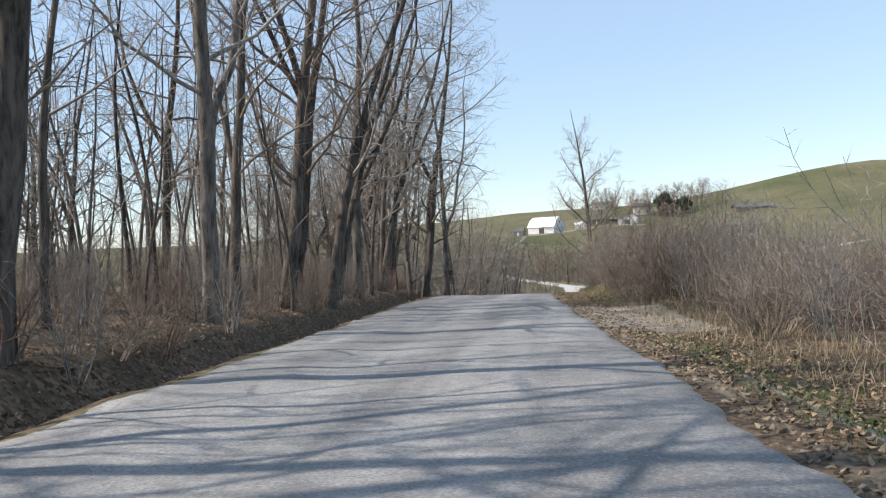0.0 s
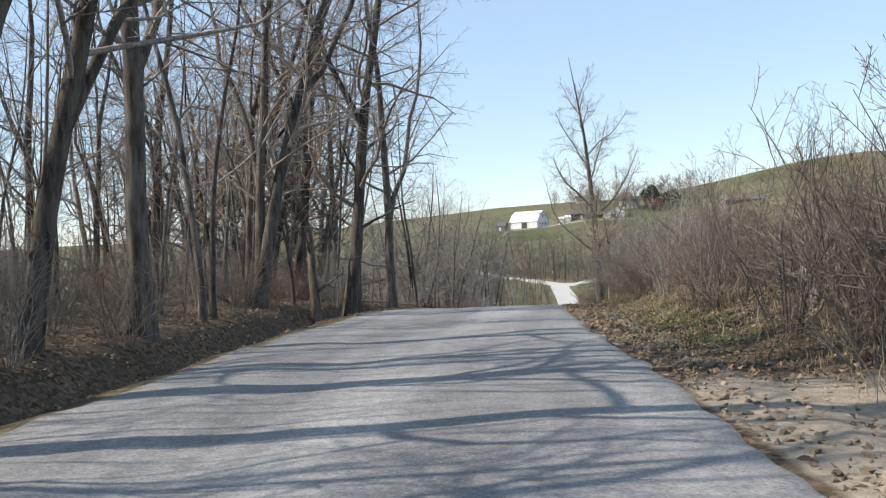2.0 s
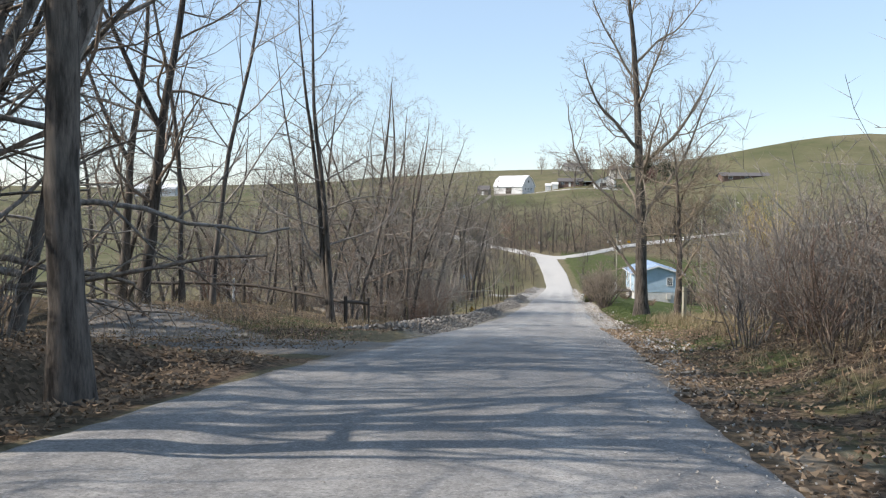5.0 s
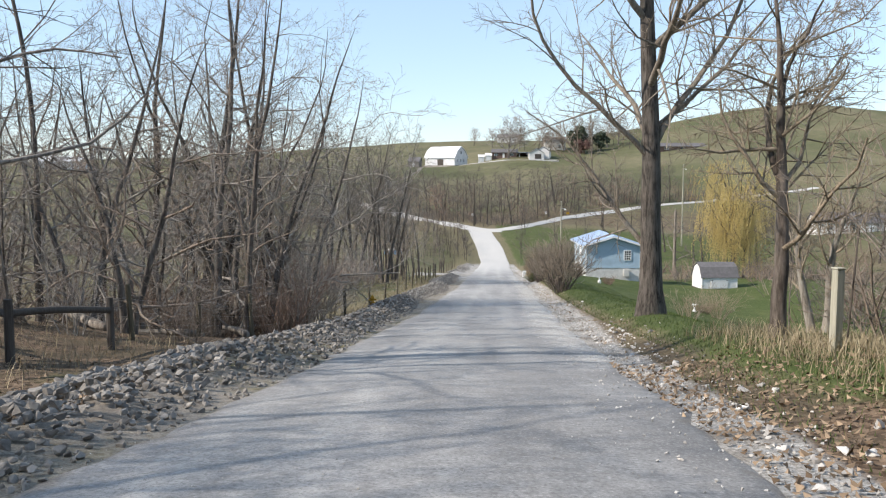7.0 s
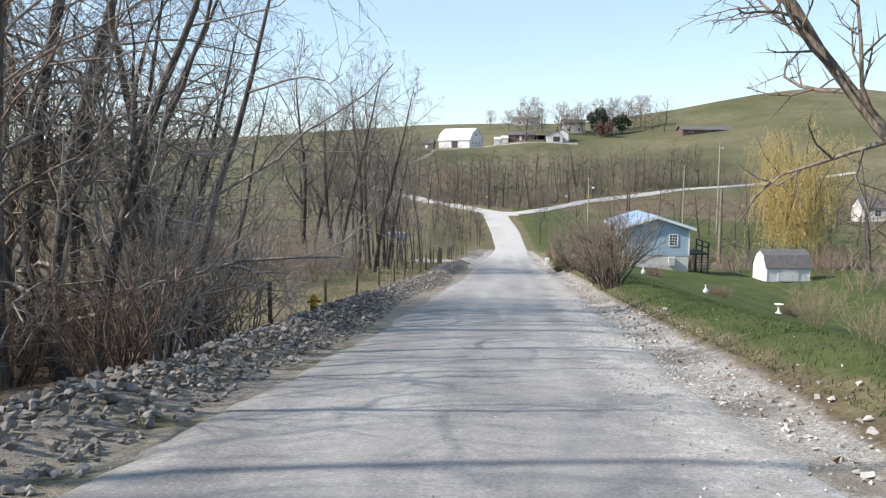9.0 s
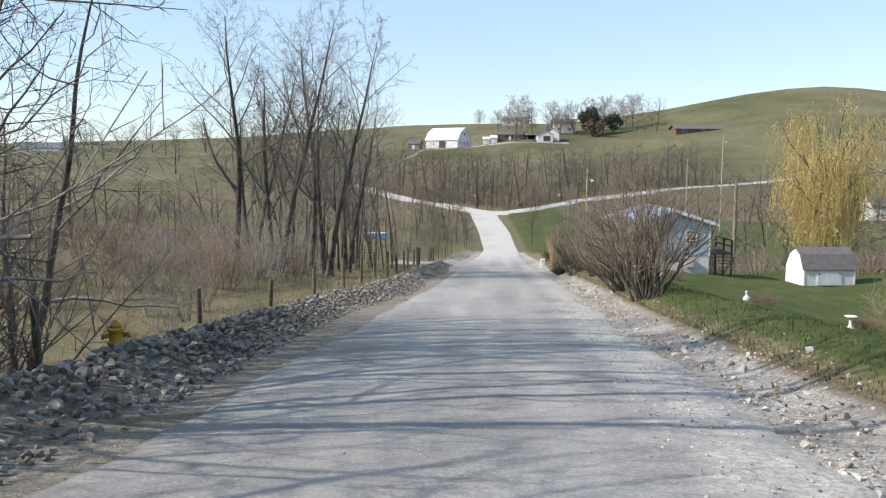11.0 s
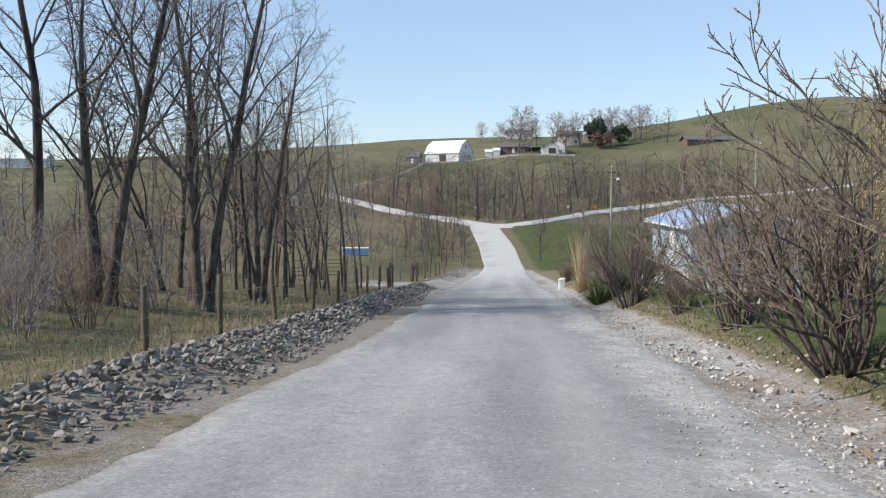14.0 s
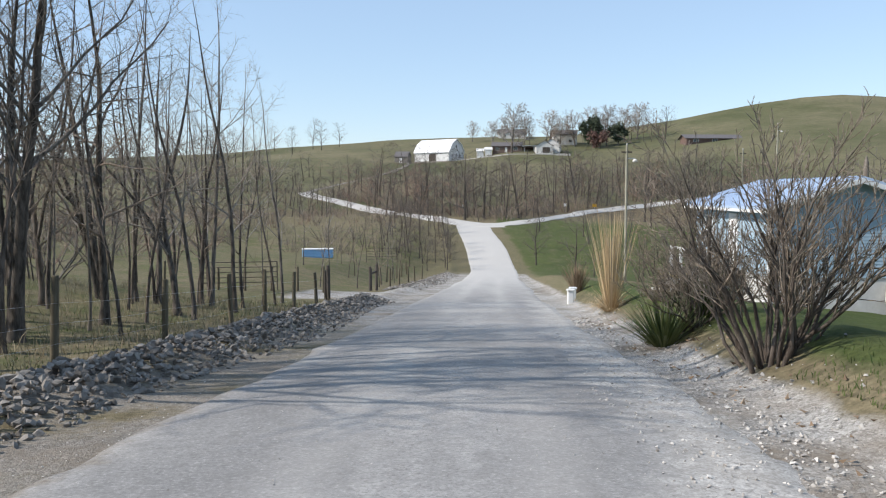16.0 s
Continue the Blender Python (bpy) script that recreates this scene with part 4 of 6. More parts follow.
# Most stand beside the view, added so their shade bands cross the road.
for x, y, me, sc, rz in [(-9.3, 88.5, FOREST[3], 0.75, 0), (-9.6, 92.3, FOREST[1], 0.72, 20), (-8.7, 94.6, TANGLE[0], 1.2, 60), (-10.8, 97.0, FOREST[3], 0.7, -10), (-11.2, 83.5, TANGLE[1], 1.05, 200), (-10.8, 93.8, TANGLE[0], 1.5, 130), (-12.8, 95.8, FIELD[1], 0.85, 60), (-14.8, 97.8, TANGLE[1], 1.6, 20), (-12.0, 99.2, TANGLE[0], 1.25, 250), (-17, 95.0, FIELD[0], 0.9, 0), (-13.5, 96.6, FOREST[2], 0.8, 0), (-16.2, 98.6, FOREST[2], 0.8, 90), (-11.4, 92.2, FOREST[0], 0.8, 45), (-10.6, 99.2, FOREST[2], 0.7, 200), (-12.6, 97.6, FOREST[0], 0.8, 90), (-11.6, 101.2, FIELD[1], 0.85, 30)]:
    plant(me, "bare creek tree reaching over the fence", x, y, sc, rz, group="creek trees")

for x, y in scatter(22, -13, -8.2, 91, 102, 0.9):
    bush(BRUSH, "dense dark vine-tangled bush behind the rock bank", x, y, rnd.uniform(0.95, 1.5), "creek_bush", "creek bushes")

make_bush(TALL_BRUSH[0], "dark upright many-stemmed shrub behind the rock bank", at(-9.67, 111.00, 0, 0, 0.5), "rock_side_shrub")
for x, y in scatter(30, -15, -8.6, 112, 128, 1.0):
    bush(BRUSH, "leafless brown bush under the field trees", x, y, rnd.uniform(0.5, 1.0), "field_bush", "field bushes")

# trees along the fence and behind it
for x, y, me, s in [(-12.7, 127, FIELD[0], 0.94), (-10.6, 126.4, FIELD[1], 1.0), (-8.6, 128.6, FIELD[1], 0.98), (-9.8, 131.5, FIELD[0], 0.98), (-13.5, 133, FIELD[1], 0.9), (-8.3, 134.2, FIELD[1], 0.8)]:
    plant(me, "tall bare field tree standing behind the fence", x, y, s, group="field trees")
for x, y in scatter(14, -17, -10.5, 134, 160, 1.5) + scatter(26, -10.5, -6.4, 132, 152, 0.8):
    k = int(rnd.integers(4))
    plant(SLIM[k], "slender bare sapling along the fence line", x, y, rnd.uniform(0.65, 0.95), rnd.uniform(0, 360), group="fence saplings")
for x, y in scatter(10, -12.5, -7.6, 132, 148, 1.6):
    k = int(rnd.integers(4))
    plant(FOREST[k], "young bare field tree by the fence", x, y, rnd.uniform(0.42, 0.55), rnd.uniform(0, 360), group="field trees")
for x, y in scatter(20, -12, -4.5, 164, 205, 1.6):
    k = int(rnd.integers(4))
    plant(SLIM[k], "slender bare sapling along the fence line", x, y, rnd.uniform(0.35, 0.6), rnd.uniform(0, 360), group="fence saplings")
for x, y in scatter(40, -24, -8.2, 103, 128, 1.3):
    bush(BRUSH, "low leafless reddish bush in rough grass", x, y, rnd.uniform(0.4, 0.75), "field_bush", "field bushes")


def walnut():
    """The old tree on the verge: one stout trunk, a low limb to the left, a great fork above it."""
    rng = np.random.default_rng(5)
    trunk, crown = Tubes(), Tubes()
    way = np.array([-0.02, 0.0, 1.0])
    pts, radii = grow(rng, (0, 0, -0.3), way / np.linalg.norm(way), 20.5, 0.36, 0.03, 0.016, 0.01, 20)
    radii = 0.32 * (0.05 + 0.95 * (1 - np.linspace(0, 1, 21)) ** 1.0)
    radii[0] *= 1.6
    radii[1] *= 1.08
    trunk.add(pts, radii, 12)
    side = [(13, 0.12, 0.42, 50, 0.4, 3, 5, 0.19, 0.03), (8, 0.12, 0.45, 46, 0.5, 3, 3, 0.2, 0.05), (5, 0.2, 0.5, 42, 0.7, 3, 1, 0.16, 0.08)]
    for z, az, up, length, r in [(2.0, 176, 1.15, 5.4, 0.085), (4.6, 182, 1.0, 7.5, 0.085), (4.8, 8, 1.9, 7.5, 0.10), (5.4, 30, 0.85, 6.5, 0.08), (5.0, 110, 0.8, 6.0, 0.10), (6.6, 265, 0.7, 6.5, 0.11), (7.6, 350, 0.8, 6.5, 0.11), (8.4, 195, 0.9, 6.0, 0.10), (9.6, 70, 1.0, 5.5, 0.09), (10.6, 300, 1.1, 5.0, 0.08), (11.8, 170, 1.2, 5.0, 0.07), (12.6, 10, 1.3, 4.8, 0.07), (13.8, 240, 1.5, 4.2, 0.06), (14.8, 60, 1.5, 4.0, 0.05), (15.8, 160, 1.7, 3.4, 0.045), (16.8, 330, 1.8, 3.0, 0.04)]:
        i = z / 20.5 * 20
        p = pts[int(i)] + (pts[int(i) + 1] - pts[int(i)]) * (i - int(i))
        d = np.array([math.cos(radians(az)), math.sin(radians(az)), up])
        bp, br = grow(rng, p, d / np.linalg.norm(d), length, r, 0.018, 0.11, 0.035, 10)
        crown.add(bp, br, 7)
        fork_out(rng, crown, bp, br, 0, side)
    return trunk.mesh("walnut_trunk", BARK_WALNUT), crown.mesh("walnut_crown", TWIG_WALNUT)


make_tree(walnut(), "old bare walnut tree with furrowed bark on the lawn's edge", at(3.0, 85.3), "walnut_tree")
plant(tree_meshes("thorn", 210, 6.8, 0.15, SPEC_THORN, BARK_BROWN, TWIG_TAN, (0.06, 0), 0.06, forks=2), "small reddish-brown bare tree with a forked trunk", 3.1, 76.5, 1.0, 0)
plant(tree_meshes("fruit_tree", 215, 7.5, 0.20, SPEC_SPREAD, BARK_PALE, TWIG_TAN, (-0.05, 0), 0.07, 2), "large pale-barked bare tree beside the back yard", 22.6, 119.0, 1.75, 0)
plant(SLIM[1], "small bare tree at the lawn's far edge", 12.5, 99, 0.6, 0)
for x, y, k, s in [(3.55, 109.6, 0, 1.3), (3.9, 114.3, 1, 1.2), (4.35, 119.4, 0, 1.05), (4.3, 123.5, 0, 0.44), (4.3, 129.0, 0, 1.08), (4.6, 133.5, 1, 0.7), (6.0, 137.0, 1, 0.7)]:
    make_bush(LILAC[k], "large leafless many-stemmed lilac bush at the lawn's edge", at(x, y, 0, rnd.uniform(0, 360), s), "lilac_bush", "lilac bushes")


def spots(count, x0, x1, y0, y1, gap, lo, hi, keep=None):
    return [(x, y, rnd.uniform(lo, hi), rnd.uniform(0, 6.28), int(rnd.integers(4))) for x, y in scatter(count, x0, x1, y0, y1, gap, keep)]


def off_lanes(x, y):
    """Behind the lane at the foot of the hill and clear of its climb to the barn."""
    foot = np.interp(x, (-60, -38, -28.5, -19.5, -11, -4.6, 2, 7.5, 12.5, 23.8, 34, 46, 110), (322, 322, 303, 285, 263, 250, 241, 242, 249, 275, 288, 297, 335))
    climb = np.interp(y, (320, 342, 374, 406, 430, 452), (-37, -35.5, -30.5, -23, -19, -17))
    return y > foot + 4.0 and abs(x - climb) > (5.0 if y > 316 else 0.0)


def thinning(x, y, reach):
    """True ever more seldom with the distance up the slope from the lane, in uneven groups."""
    foot = y
    while off_lanes(x, foot - 3) and foot > y - 90:
        foot -= 3
    return rnd.uniform() < math.exp(-(y - foot) / (reach * (1.1 + 0.8 * float(wave(x, y, 37, 3.0)))))


joined("deep_wood", "dense bare wood behind the roadside trees", "woods", FAR_TREES, [(x, y, k * 1.9, r, q) for x, y, k, r, q in spots(46, -70, -26, -25, 60, 4.0, 0.6, 0.95)])
joined("hillside_wood", "brown bare wood on the far hillside", "woods", FAR_TREES, spots(120, -45, 110, 246, 318, 2.6, 0.45, 1.15, lambda x, y: off_lanes(x, y) and thinning(x, y, 17)) + spots(110, -75, 80, 300, 385, 3.5, 0.5, 0.85, off_lanes) + spots(26, -40, -9, 250, 300, 2.5, 0.4, 0.7, lambda x, y: not off_lanes(x, y + 12)))
joined("hillside_brush", "grey-brown leafless brush at the foot of the hill", "scrub", SCRUB, spots(190, -75, 110, 245, 330, 1.6, 0.5, 1.6, lambda x, y: off_lanes(x, y) and thinning(x, y, 11)))
joined("valley_scrub", "low brown scrub over the valley fields", "scrub", SCRUB, spots(200, -60, -9, 140, 262, 1.8, 0.5, 1.2, lambda x, y: x - road_x(y) < -8 and not (150 < y < 205 and x > -22)) + spots(110, -42, -13, 104, 142, 1.5, 0.35, 0.8))
joined("yard_brush", "red-brown leafless brush behind the lawn", "scrub", SCRUB, spots(150, 17, 40, 92, 172, 1.5, 0.6, 1.15, lambda x, y: abs(x - 22) + abs(y - 143) * 0.6 > 8 and (x > 21 + 0.08 * (y - 92) or y > 150)))
joined("valley_wood", "scattered bare trees in the valley fields", "woods", FAR_TREES, spots(90, -150, -28, 110, 255, 6.0, 0.5, 0.95) + spots(40, -9, 1, 205, 240, 2.0, 0.3, 0.5, lambda x, y: x - road_x(y) < -4.5))
joined("back_wood", "bare trees beyond the back yard", "woods", FAR_TREES, spots(85, 30, 120, 150, 262, 5.0, 0.7, 1.2) + spots(22, 9, 26, 185, 250, 3.5, 0.35, 0.6))
joined("ridge_wood", "bare trees along the ridge", "woods", FAR_TREES, spots(80, -320, -60, 330, 560, 12, 0.9, 1.5) + spots(26, 20, 100, 480, 560, 6, 0.9, 1.4))

# ---- buildings ----
HX0, HX1, HY0, HY1 = 10.6, 16.2, 146.0, 154.3


def wall_window(parent, x, y, z, w, h, face=(0, -1), bars=(1, 2), trim=TRIM_WHITE):
    """A sash window set proud of a wall; face is the way it looks, bars the number of glazing bars across and up."""
    win = new("window")
    win.parent = parent
    rz = math.degrees(math.atan2(face[1], face[0])) + 90
    win.matrix_local = pose(x, y, z, 0, 0, rz)
    part("pane", box(-w / 2, -0.02, 0, w / 2, 0.02, h), GLASS, win, "dark window glass")
    for a, b, c, d in ((-w / 2 - 0.07, -0.07, -w / 2, h + 0.07), (w / 2, -0.07, w / 2 + 0.07, h + 0.07), (-w / 2, h, w / 2, h + 0.07), (-w / 2, -0.07, w / 2, 0)):
        part("window_frame", box(a, -0.05, b, c, 0.03, d, 0.006), trim, win)
    for k in range(bars[0]):
        x0 = -w / 2 + w * (k + 1) / (bars[0] + 1)
        part("glazing_bar", box(x0 - 0.015, -0.035, 0, x0 + 0.015, 0, h), trim, win)
    for k in range(bars[1]):
        z0 = h * (k + 1) / (bars[1] + 1)
        part("glazing_bar", box(-w / 2, -0.037, z0 - 0.02, w / 2, 0, z0 + 0.02), trim, win)
    return win


def boards(u0, u1, z0, z1, rise, shape):
    """Lapped siding: one board per course, each leaning out at its foot."""
    bm = bmesh.new()
    z = z0
    while z < z1 - 0.01:
        t = min(z + rise, z1)
        a0, a1 = shape(z, u0, u1)
        b0, b1 = shape(t, u0, u1)
        q = [bm.verts.new(p) for p in ((a0, -0.022, z), (a1, -0.022, z), (b1, -0.004, t), (b0, -0.004, t), (a0, 0.0, z), (a1, 0.0, z))]
        bm.faces.new(q[:4])
        bm.faces.new((q[4], q[5], q[1], q[0]))
        z = t
    return bm


def house():
    ob = thing("house", "low pale blue sided house with a blue metal roof", "house", pose(HX0, HY0, -11.55))
    w, l, eave, apex = HX1 - HX0, HY1 - HY0, 3.40, 4.28
    part("foundation", box(0.02, 0.02, -1.6, w - 0.02, l - 0.02, 1.0), BLOCK_WHITE, ob, "white block foundation")
    part("wall", prism([(0, 1.0), (w, 1.0), (w, eave), (w / 2, apex - 0.04), (0, eave)], 0.0, l, 1), SIDING_BLUE, ob)

    def gable(z, u0, u1):
        k = 0 if z <= eave else (z - eave) / (apex - eave) * w / 2
        return u0 + k, u1 - k
    part("siding", boards(0, w, 1.0, apex - 0.06, 0.115, gable), SIDING_BLUE, ob, "lapped pale blue siding boards")
    side = boards(-l, 0, 1.0, eave, 0.115, lambda z, a, b: (a, b))
    bmesh.ops.rotate(side, verts=side.verts, cent=(0, 0, 0), matrix=Matrix.Rotation(radians(-90), 3, "Z"))
    part("siding", side, SIDING_BLUE, ob, "lapped pale blue siding boards")
    for x0, x1 in ((-0.03, 0.09), (w - 0.09, w + 0.03)):
        part("corner_board", box(x0, -0.04, 1.0, x1, 0.05, eave), TRIM_WHITE, ob)
    for s in (-1, 1):
        x = -0.45 if s < 0 else w + 0.45
        drop = eave - (apex - eave) * 0.45 / (w / 2)
        part("roof", prism([(w / 2, apex), (w / 2, apex + 0.07), (x, drop + 0.07), (x, drop)], -0.4, l + 0.4, 1), ROOF_BLUE, ob, "blue metal roof slope")
        part("fascia", prism([(w / 2, apex - 0.15), (w / 2, apex + 0.01), (x, drop + 0.01), (x, drop - 0.15)], -0.44, -0.401, 1), TRIM_WHITE, ob)
        part("gutter", box(min(x, x - 0.1 * s), -0.4, drop - 0.1, max(x, x - 0.1 * s), l + 0.4, drop - 0.002), TRIM_WHITE, ob)
        for k in range(24):
            y = -0.35 + k * (l + 0.7) / 23
            part("roof_seam", prism([(w / 2, apex + 0.07), (w / 2, apex + 0.10), (x, drop + 0.10), (x, drop + 0.07)], y - 0.012, y + 0.012, 1), ROOF_BLUE, ob)
    wall_window(ob, w - 1.35, -0.03, 1.85, 0.62, 0.9, (0, -1), (2, 3))
    wall_window(ob, -0.03, 6.4, 1.75, 0.9, 1.1, (-1, 0), (1, 1))
    door = part("door", box(-0.06, 3.0, 1.05, 0.0, 3.95, 3.05, 0.01), TRIM_WHITE, ob, "white front door")
    part("door_handle", lathe([(0.01, 0), (0.035, 0.02), (0.03, 0.05), (0.01, 0.06)], 8), GALV, door, "small metal knob").matrix_local = pose(-0.06, 3.85, 2.0, 0, -90, 0)
    porch = part("porch", box(-2.0, 2.2, 0.72, 0, 5.2, 0.86), DARK_WOOD, ob, "weathered wooden porch deck")
    for x, y in ((-1.95, 2.3), (-1.95, 5.1), (-1.95, 3.7)):
        part("porch_post", box(x, y - 0.05, -1.0, x + 0.1, y + 0.05, 1.75), TRIM_WHITE, ob)
    part("porch_rail", box(-1.93, 2.3, 1.68, -1.87, 5.1, 1.76), TRIM_WHITE, ob)
    for k in range(3):
        part("porch_step", box(-2.3 - 0.3 * k, 3.2, 0.0 - 0.6, -2.0 - 0.3 * k, 4.2, 0.56 - 0.19 * k), CONCRETE, ob)
    # raised deck and stair on the far side wall
    part("deck", box(w + 0.02, 0.6, 1.0, w + 1.9, 4.6, 1.12), DARK_WOOD, ob, "dark raised side deck")
    for y in (0.7, 2.6, 4.5):
        part("deck_post", box(w + 1.75, y - 0.06, -1.6, w + 1.87, y + 0.06, 2.05), DARK_WOOD, ob)
    for z in (1.55, 2.0):
        part("deck_rail", box(w + 1.76, 0.6, z, w + 1.84, 4.6, z + 0.08), DARK_WOOD, ob)
    for k in range(5):
        part("deck_step", box(w + 0.7, 0.6 - 0.28 * (k + 1), 0.82 - 0.2 * k, w + 1.7, 0.6 - 0.28 * k, 0.87 - 0.2 * k), DARK_WOOD, ob)
    part("meter_box", box(w - 1.75, -0.3, 0.15, w - 1.2, -0.03, 0.85, 0.02), CONCRETE, ob, "grey utility box by the foundation")
    return ob


house()


def shed():
    ob = thing("shed", "white gambrel-roofed garden shed with grey shingles", "shed", pose(21.3, 142.0, float(land(22.5, 143)) - 0.05, 0, 0, 5))
    L, W = 3.6, 2.5
    part("floor", box(-0.02, -0.02, -0.5, L + 0.02, W + 0.02, 0.12), DARK_WOOD, ob)
    out = [(0, 0.12), (W, 0.12), (W, 1.30), (W - 0.5, 2.15), (W / 2, 2.55), (0.5, 2.15), (0, 1.30)]
    part("wall", prism(out, 0, L), SHED_WHITE, ob)
    top = [(-0.10, 1.18), (0.45, 2.17), (W / 2, 2.60), (W - 0.45, 2.17), (W + 0.10, 1.18)]
    for a, b in zip(top, top[1:]):
        part("roof", prism([a, b, (b[0], b[1] + 0.05), (a[0], a[1] + 0.05)], -0.1, L + 0.1), SHINGLE_GREY, ob, "grey shingle roof slope")
    for k in range(5):
        x = 0.06 + k * (L - 0.12) / 4
        part("batten", box(x - 0.04, -0.03, 0.14, x + 0.04, 0, 1.22), TRIM_WHITE, ob)
    for x0 in (0.95, 1.8):
        d = part("door", box(x0, -0.05, 0.16, x0 + 0.82, -0.01, 1.18, 0.01), SHED_WHITE, ob, "white shed door leaf")
        part("hinge", box(x0 + (0.0 if x0 < 1 else 0.62), -0.062, 0.9, x0 + (0.2 if x0 < 1 else 0.82), -0.05, 0.95), DARK_WOOD, d)
    for z in (0.6, 1.3):
        part("gable_batten", box(-0.03, 0.15, z, 0, W - 0.15, z + 0.07), TRIM_WHITE, ob)
    return ob


shed()


def barn():
    ob = thing("barn", "large white gambrel barn with a pale metal roof", "barn", pose(-19.2, 466, float(land(-9, 464)) - 0.1, 0, 0, -34))
    L, W = 17.6, 11.0
    part("foundation", box(-0.1, -0.1, -4.0, L + 0.1, W + 0.1, 1.4), STONE, ob, "stone bank foundation")
    out = [(0, 1.4), (W, 1.4), (W, 5.2), (W - 2.2, 8.4), (W / 2, 10.3), (2.2, 8.4), (0, 5.2)]
    part("wall", prism(out, 0, L), BARN_WHITE, ob)
    top = [(-0.5, 4.85), (2.1, 8.5), (W / 2, 10.5), (W - 2.1, 8.5), (W + 0.5, 4.85)]
    for a, b in zip(top, top[1:]):
        part("roof", prism([a, b, (b[0], b[1] + 0.15), (a[0], a[1] + 0.15)], -0.4, L + 0.4), BARN_ROOF, ob, "pale metal roof slope")
    part("door", box(7.5, -0.12, 1.4, 11, 0.0, 4.4), DARK_WOOD, ob, "dark sliding barn door")
    for y in (2.6, 5.2, 7.8):
        wall_window(ob, L + 0.03, y, 3.2, 0.8, 1.1, (1, 0), (1, 1))
    wall_window(ob, L + 0.03, W / 2, 7.0, 1.0, 1.2, (1, 0), (1, 1))
    for k in range(26):
        x = 0.3 + k * (L - 0.6) / 25
        part("board", box(x - 0.03, -0.06, 1.45, x + 0.03, -0.0, 4.8), BARN_WHITE, ob)
    return ob


barn()


def gabled(name, label, m, w, d, eave, apex, wall, roof, openings=(), category="building", over=0.3):
    """A plain gabled building, ridge along x, with (kind, x, z, width, height) openings in its front."""
    ob = thing(name, label, category, m)
    part("wall", prism([(0, -1.5), (d, -1.5), (d, eave), (d / 2, apex), (0, eave)], 0, w), wall, ob)
    for s in (0, 1):
        y = -over if s == 0 else d + over
        z = eave - (apex - eave) * over / (d / 2)
        part("roof", prism([(d / 2, apex), (d / 2, apex + 0.15), (y, z + 0.15), (y, z)], -over, w + over), roof, ob, "roof slope")
    for kind, x, z, a, b in openings:
        if kind == "window":
            wall_window(ob, x, -0.03, z, a, b, (0, -1), (1, 1))
        else:
            part(kind, box(x - a / 2, -0.08, z, x + a / 2, 0.0, z + b), DARK_WOOD if kind == "garage_door" else TRIM_WHITE, ob)
    return ob


def lot(x, y, rz=0.0, lift=0.2):
    return pose(x, y, float(land(x, y)) + lift, 0, 0, rz)


gabled("stone_outbuilding", "small weathered stone outbuilding beside the barn", lot(-27.0, 457, -12, -0.8), 5.5, 5, 3.2, 5.2, STONE, SHINGLE_GREY, [("door", 2.6, 0.3, 1.1, 2.1)])
farm = gabled("farmhouse", "long red-brick ranch house with a carport", lot(13.6, 463, -4, 1.0), 12.0, 8, 2.7, 4.3, BRICK_RED, SHINGLE_GREY, [("window", 2.0, 0.9, 1.6, 1.2), ("window", 9.5, 0.9, 1.6, 1.2), ("door", 5.6, 0.0, 1.0, 2.1)], "house", 0.6)
part("carport_roof", box(12.3, -0.5, 2.5, 21.5, 7.5, 2.75), TRIM_WHITE, farm, "flat white carport roof")
for x in (13.2, 17.0, 21.1):
    part("carport_post", box(x, -0.3, -0.8, x + 0.2, -0.1, 2.5), TRIM_WHITE, farm)
part("back_wall", box(12.2, 7.0, -0.8, 21.3, 7.3, 2.5), BRICK_RED, farm)
gabled("garage", "white gabled garage with an open bay", lot(34.4, 458, 78, 0.4) @ pose(0, -6.5, 0), 8, 6.5, 2.9, 5.0, STUCCO, SHINGLE_GREY, [("window", 4, 1.2, 1.0, 1.0)])
front = gabled("farm_garage", "white gable-fronted garage facing the drive", lot(30.8, 452, 90, 0.5) @ pose(0, -6.8, 0), 7.5, 6.8, 2.8, 4.9, STUCCO, SHINGLE_GREY)
part("garage_door", box(-0.08, 1.2, 0, 0.0, 4.2, 2.3), DARK_WOOD, front, "dark garage doorway")
for x in (7.0, 10.4):
    gabled("small_white_shed", "small white garden shed on the farm lawn", lot(x, 461, 0, 0.4), 2.8, 2.6, 2.5, 3.4, SHED_WHITE, SHED_WHITE, [("door", 1.4, 0.1, 1.0, 1.9)], "shed")
gabled("hilltop_house", "distant pale house behind the farm trees", lot(20, 545, 0, 0), 14, 8, 3.0, 5.0, STUCCO, SHINGLE_GREY, [("window", 3, 1, 1.4, 1.2), ("window", 10, 1, 1.4, 1.2)], "house")
gabled("upper_house", "two-storey pale house behind the garage", lot(43, 500, 0, 0.3), 11, 8, 4.8, 6.9, STUCCO, SHINGLE_GREY, [("window", 2.5, 1, 1.2, 1.3), ("window", 8, 1, 1.2, 1.3)], "house")
ranch = gabled("ranch_house", "long low ranch house on the pasture slope", lot(94, 462, 4, 0.6), 23, 8, 2.5, 4.0, BRICK_RED, SHINGLE_GREY, [("window", 4, 0.8, 2.0, 1.2), ("window", 12, 0.8, 2.0, 1.2), ("garage_door", 18, 0.0, 3.0, 2.1)], "house", 0.9)
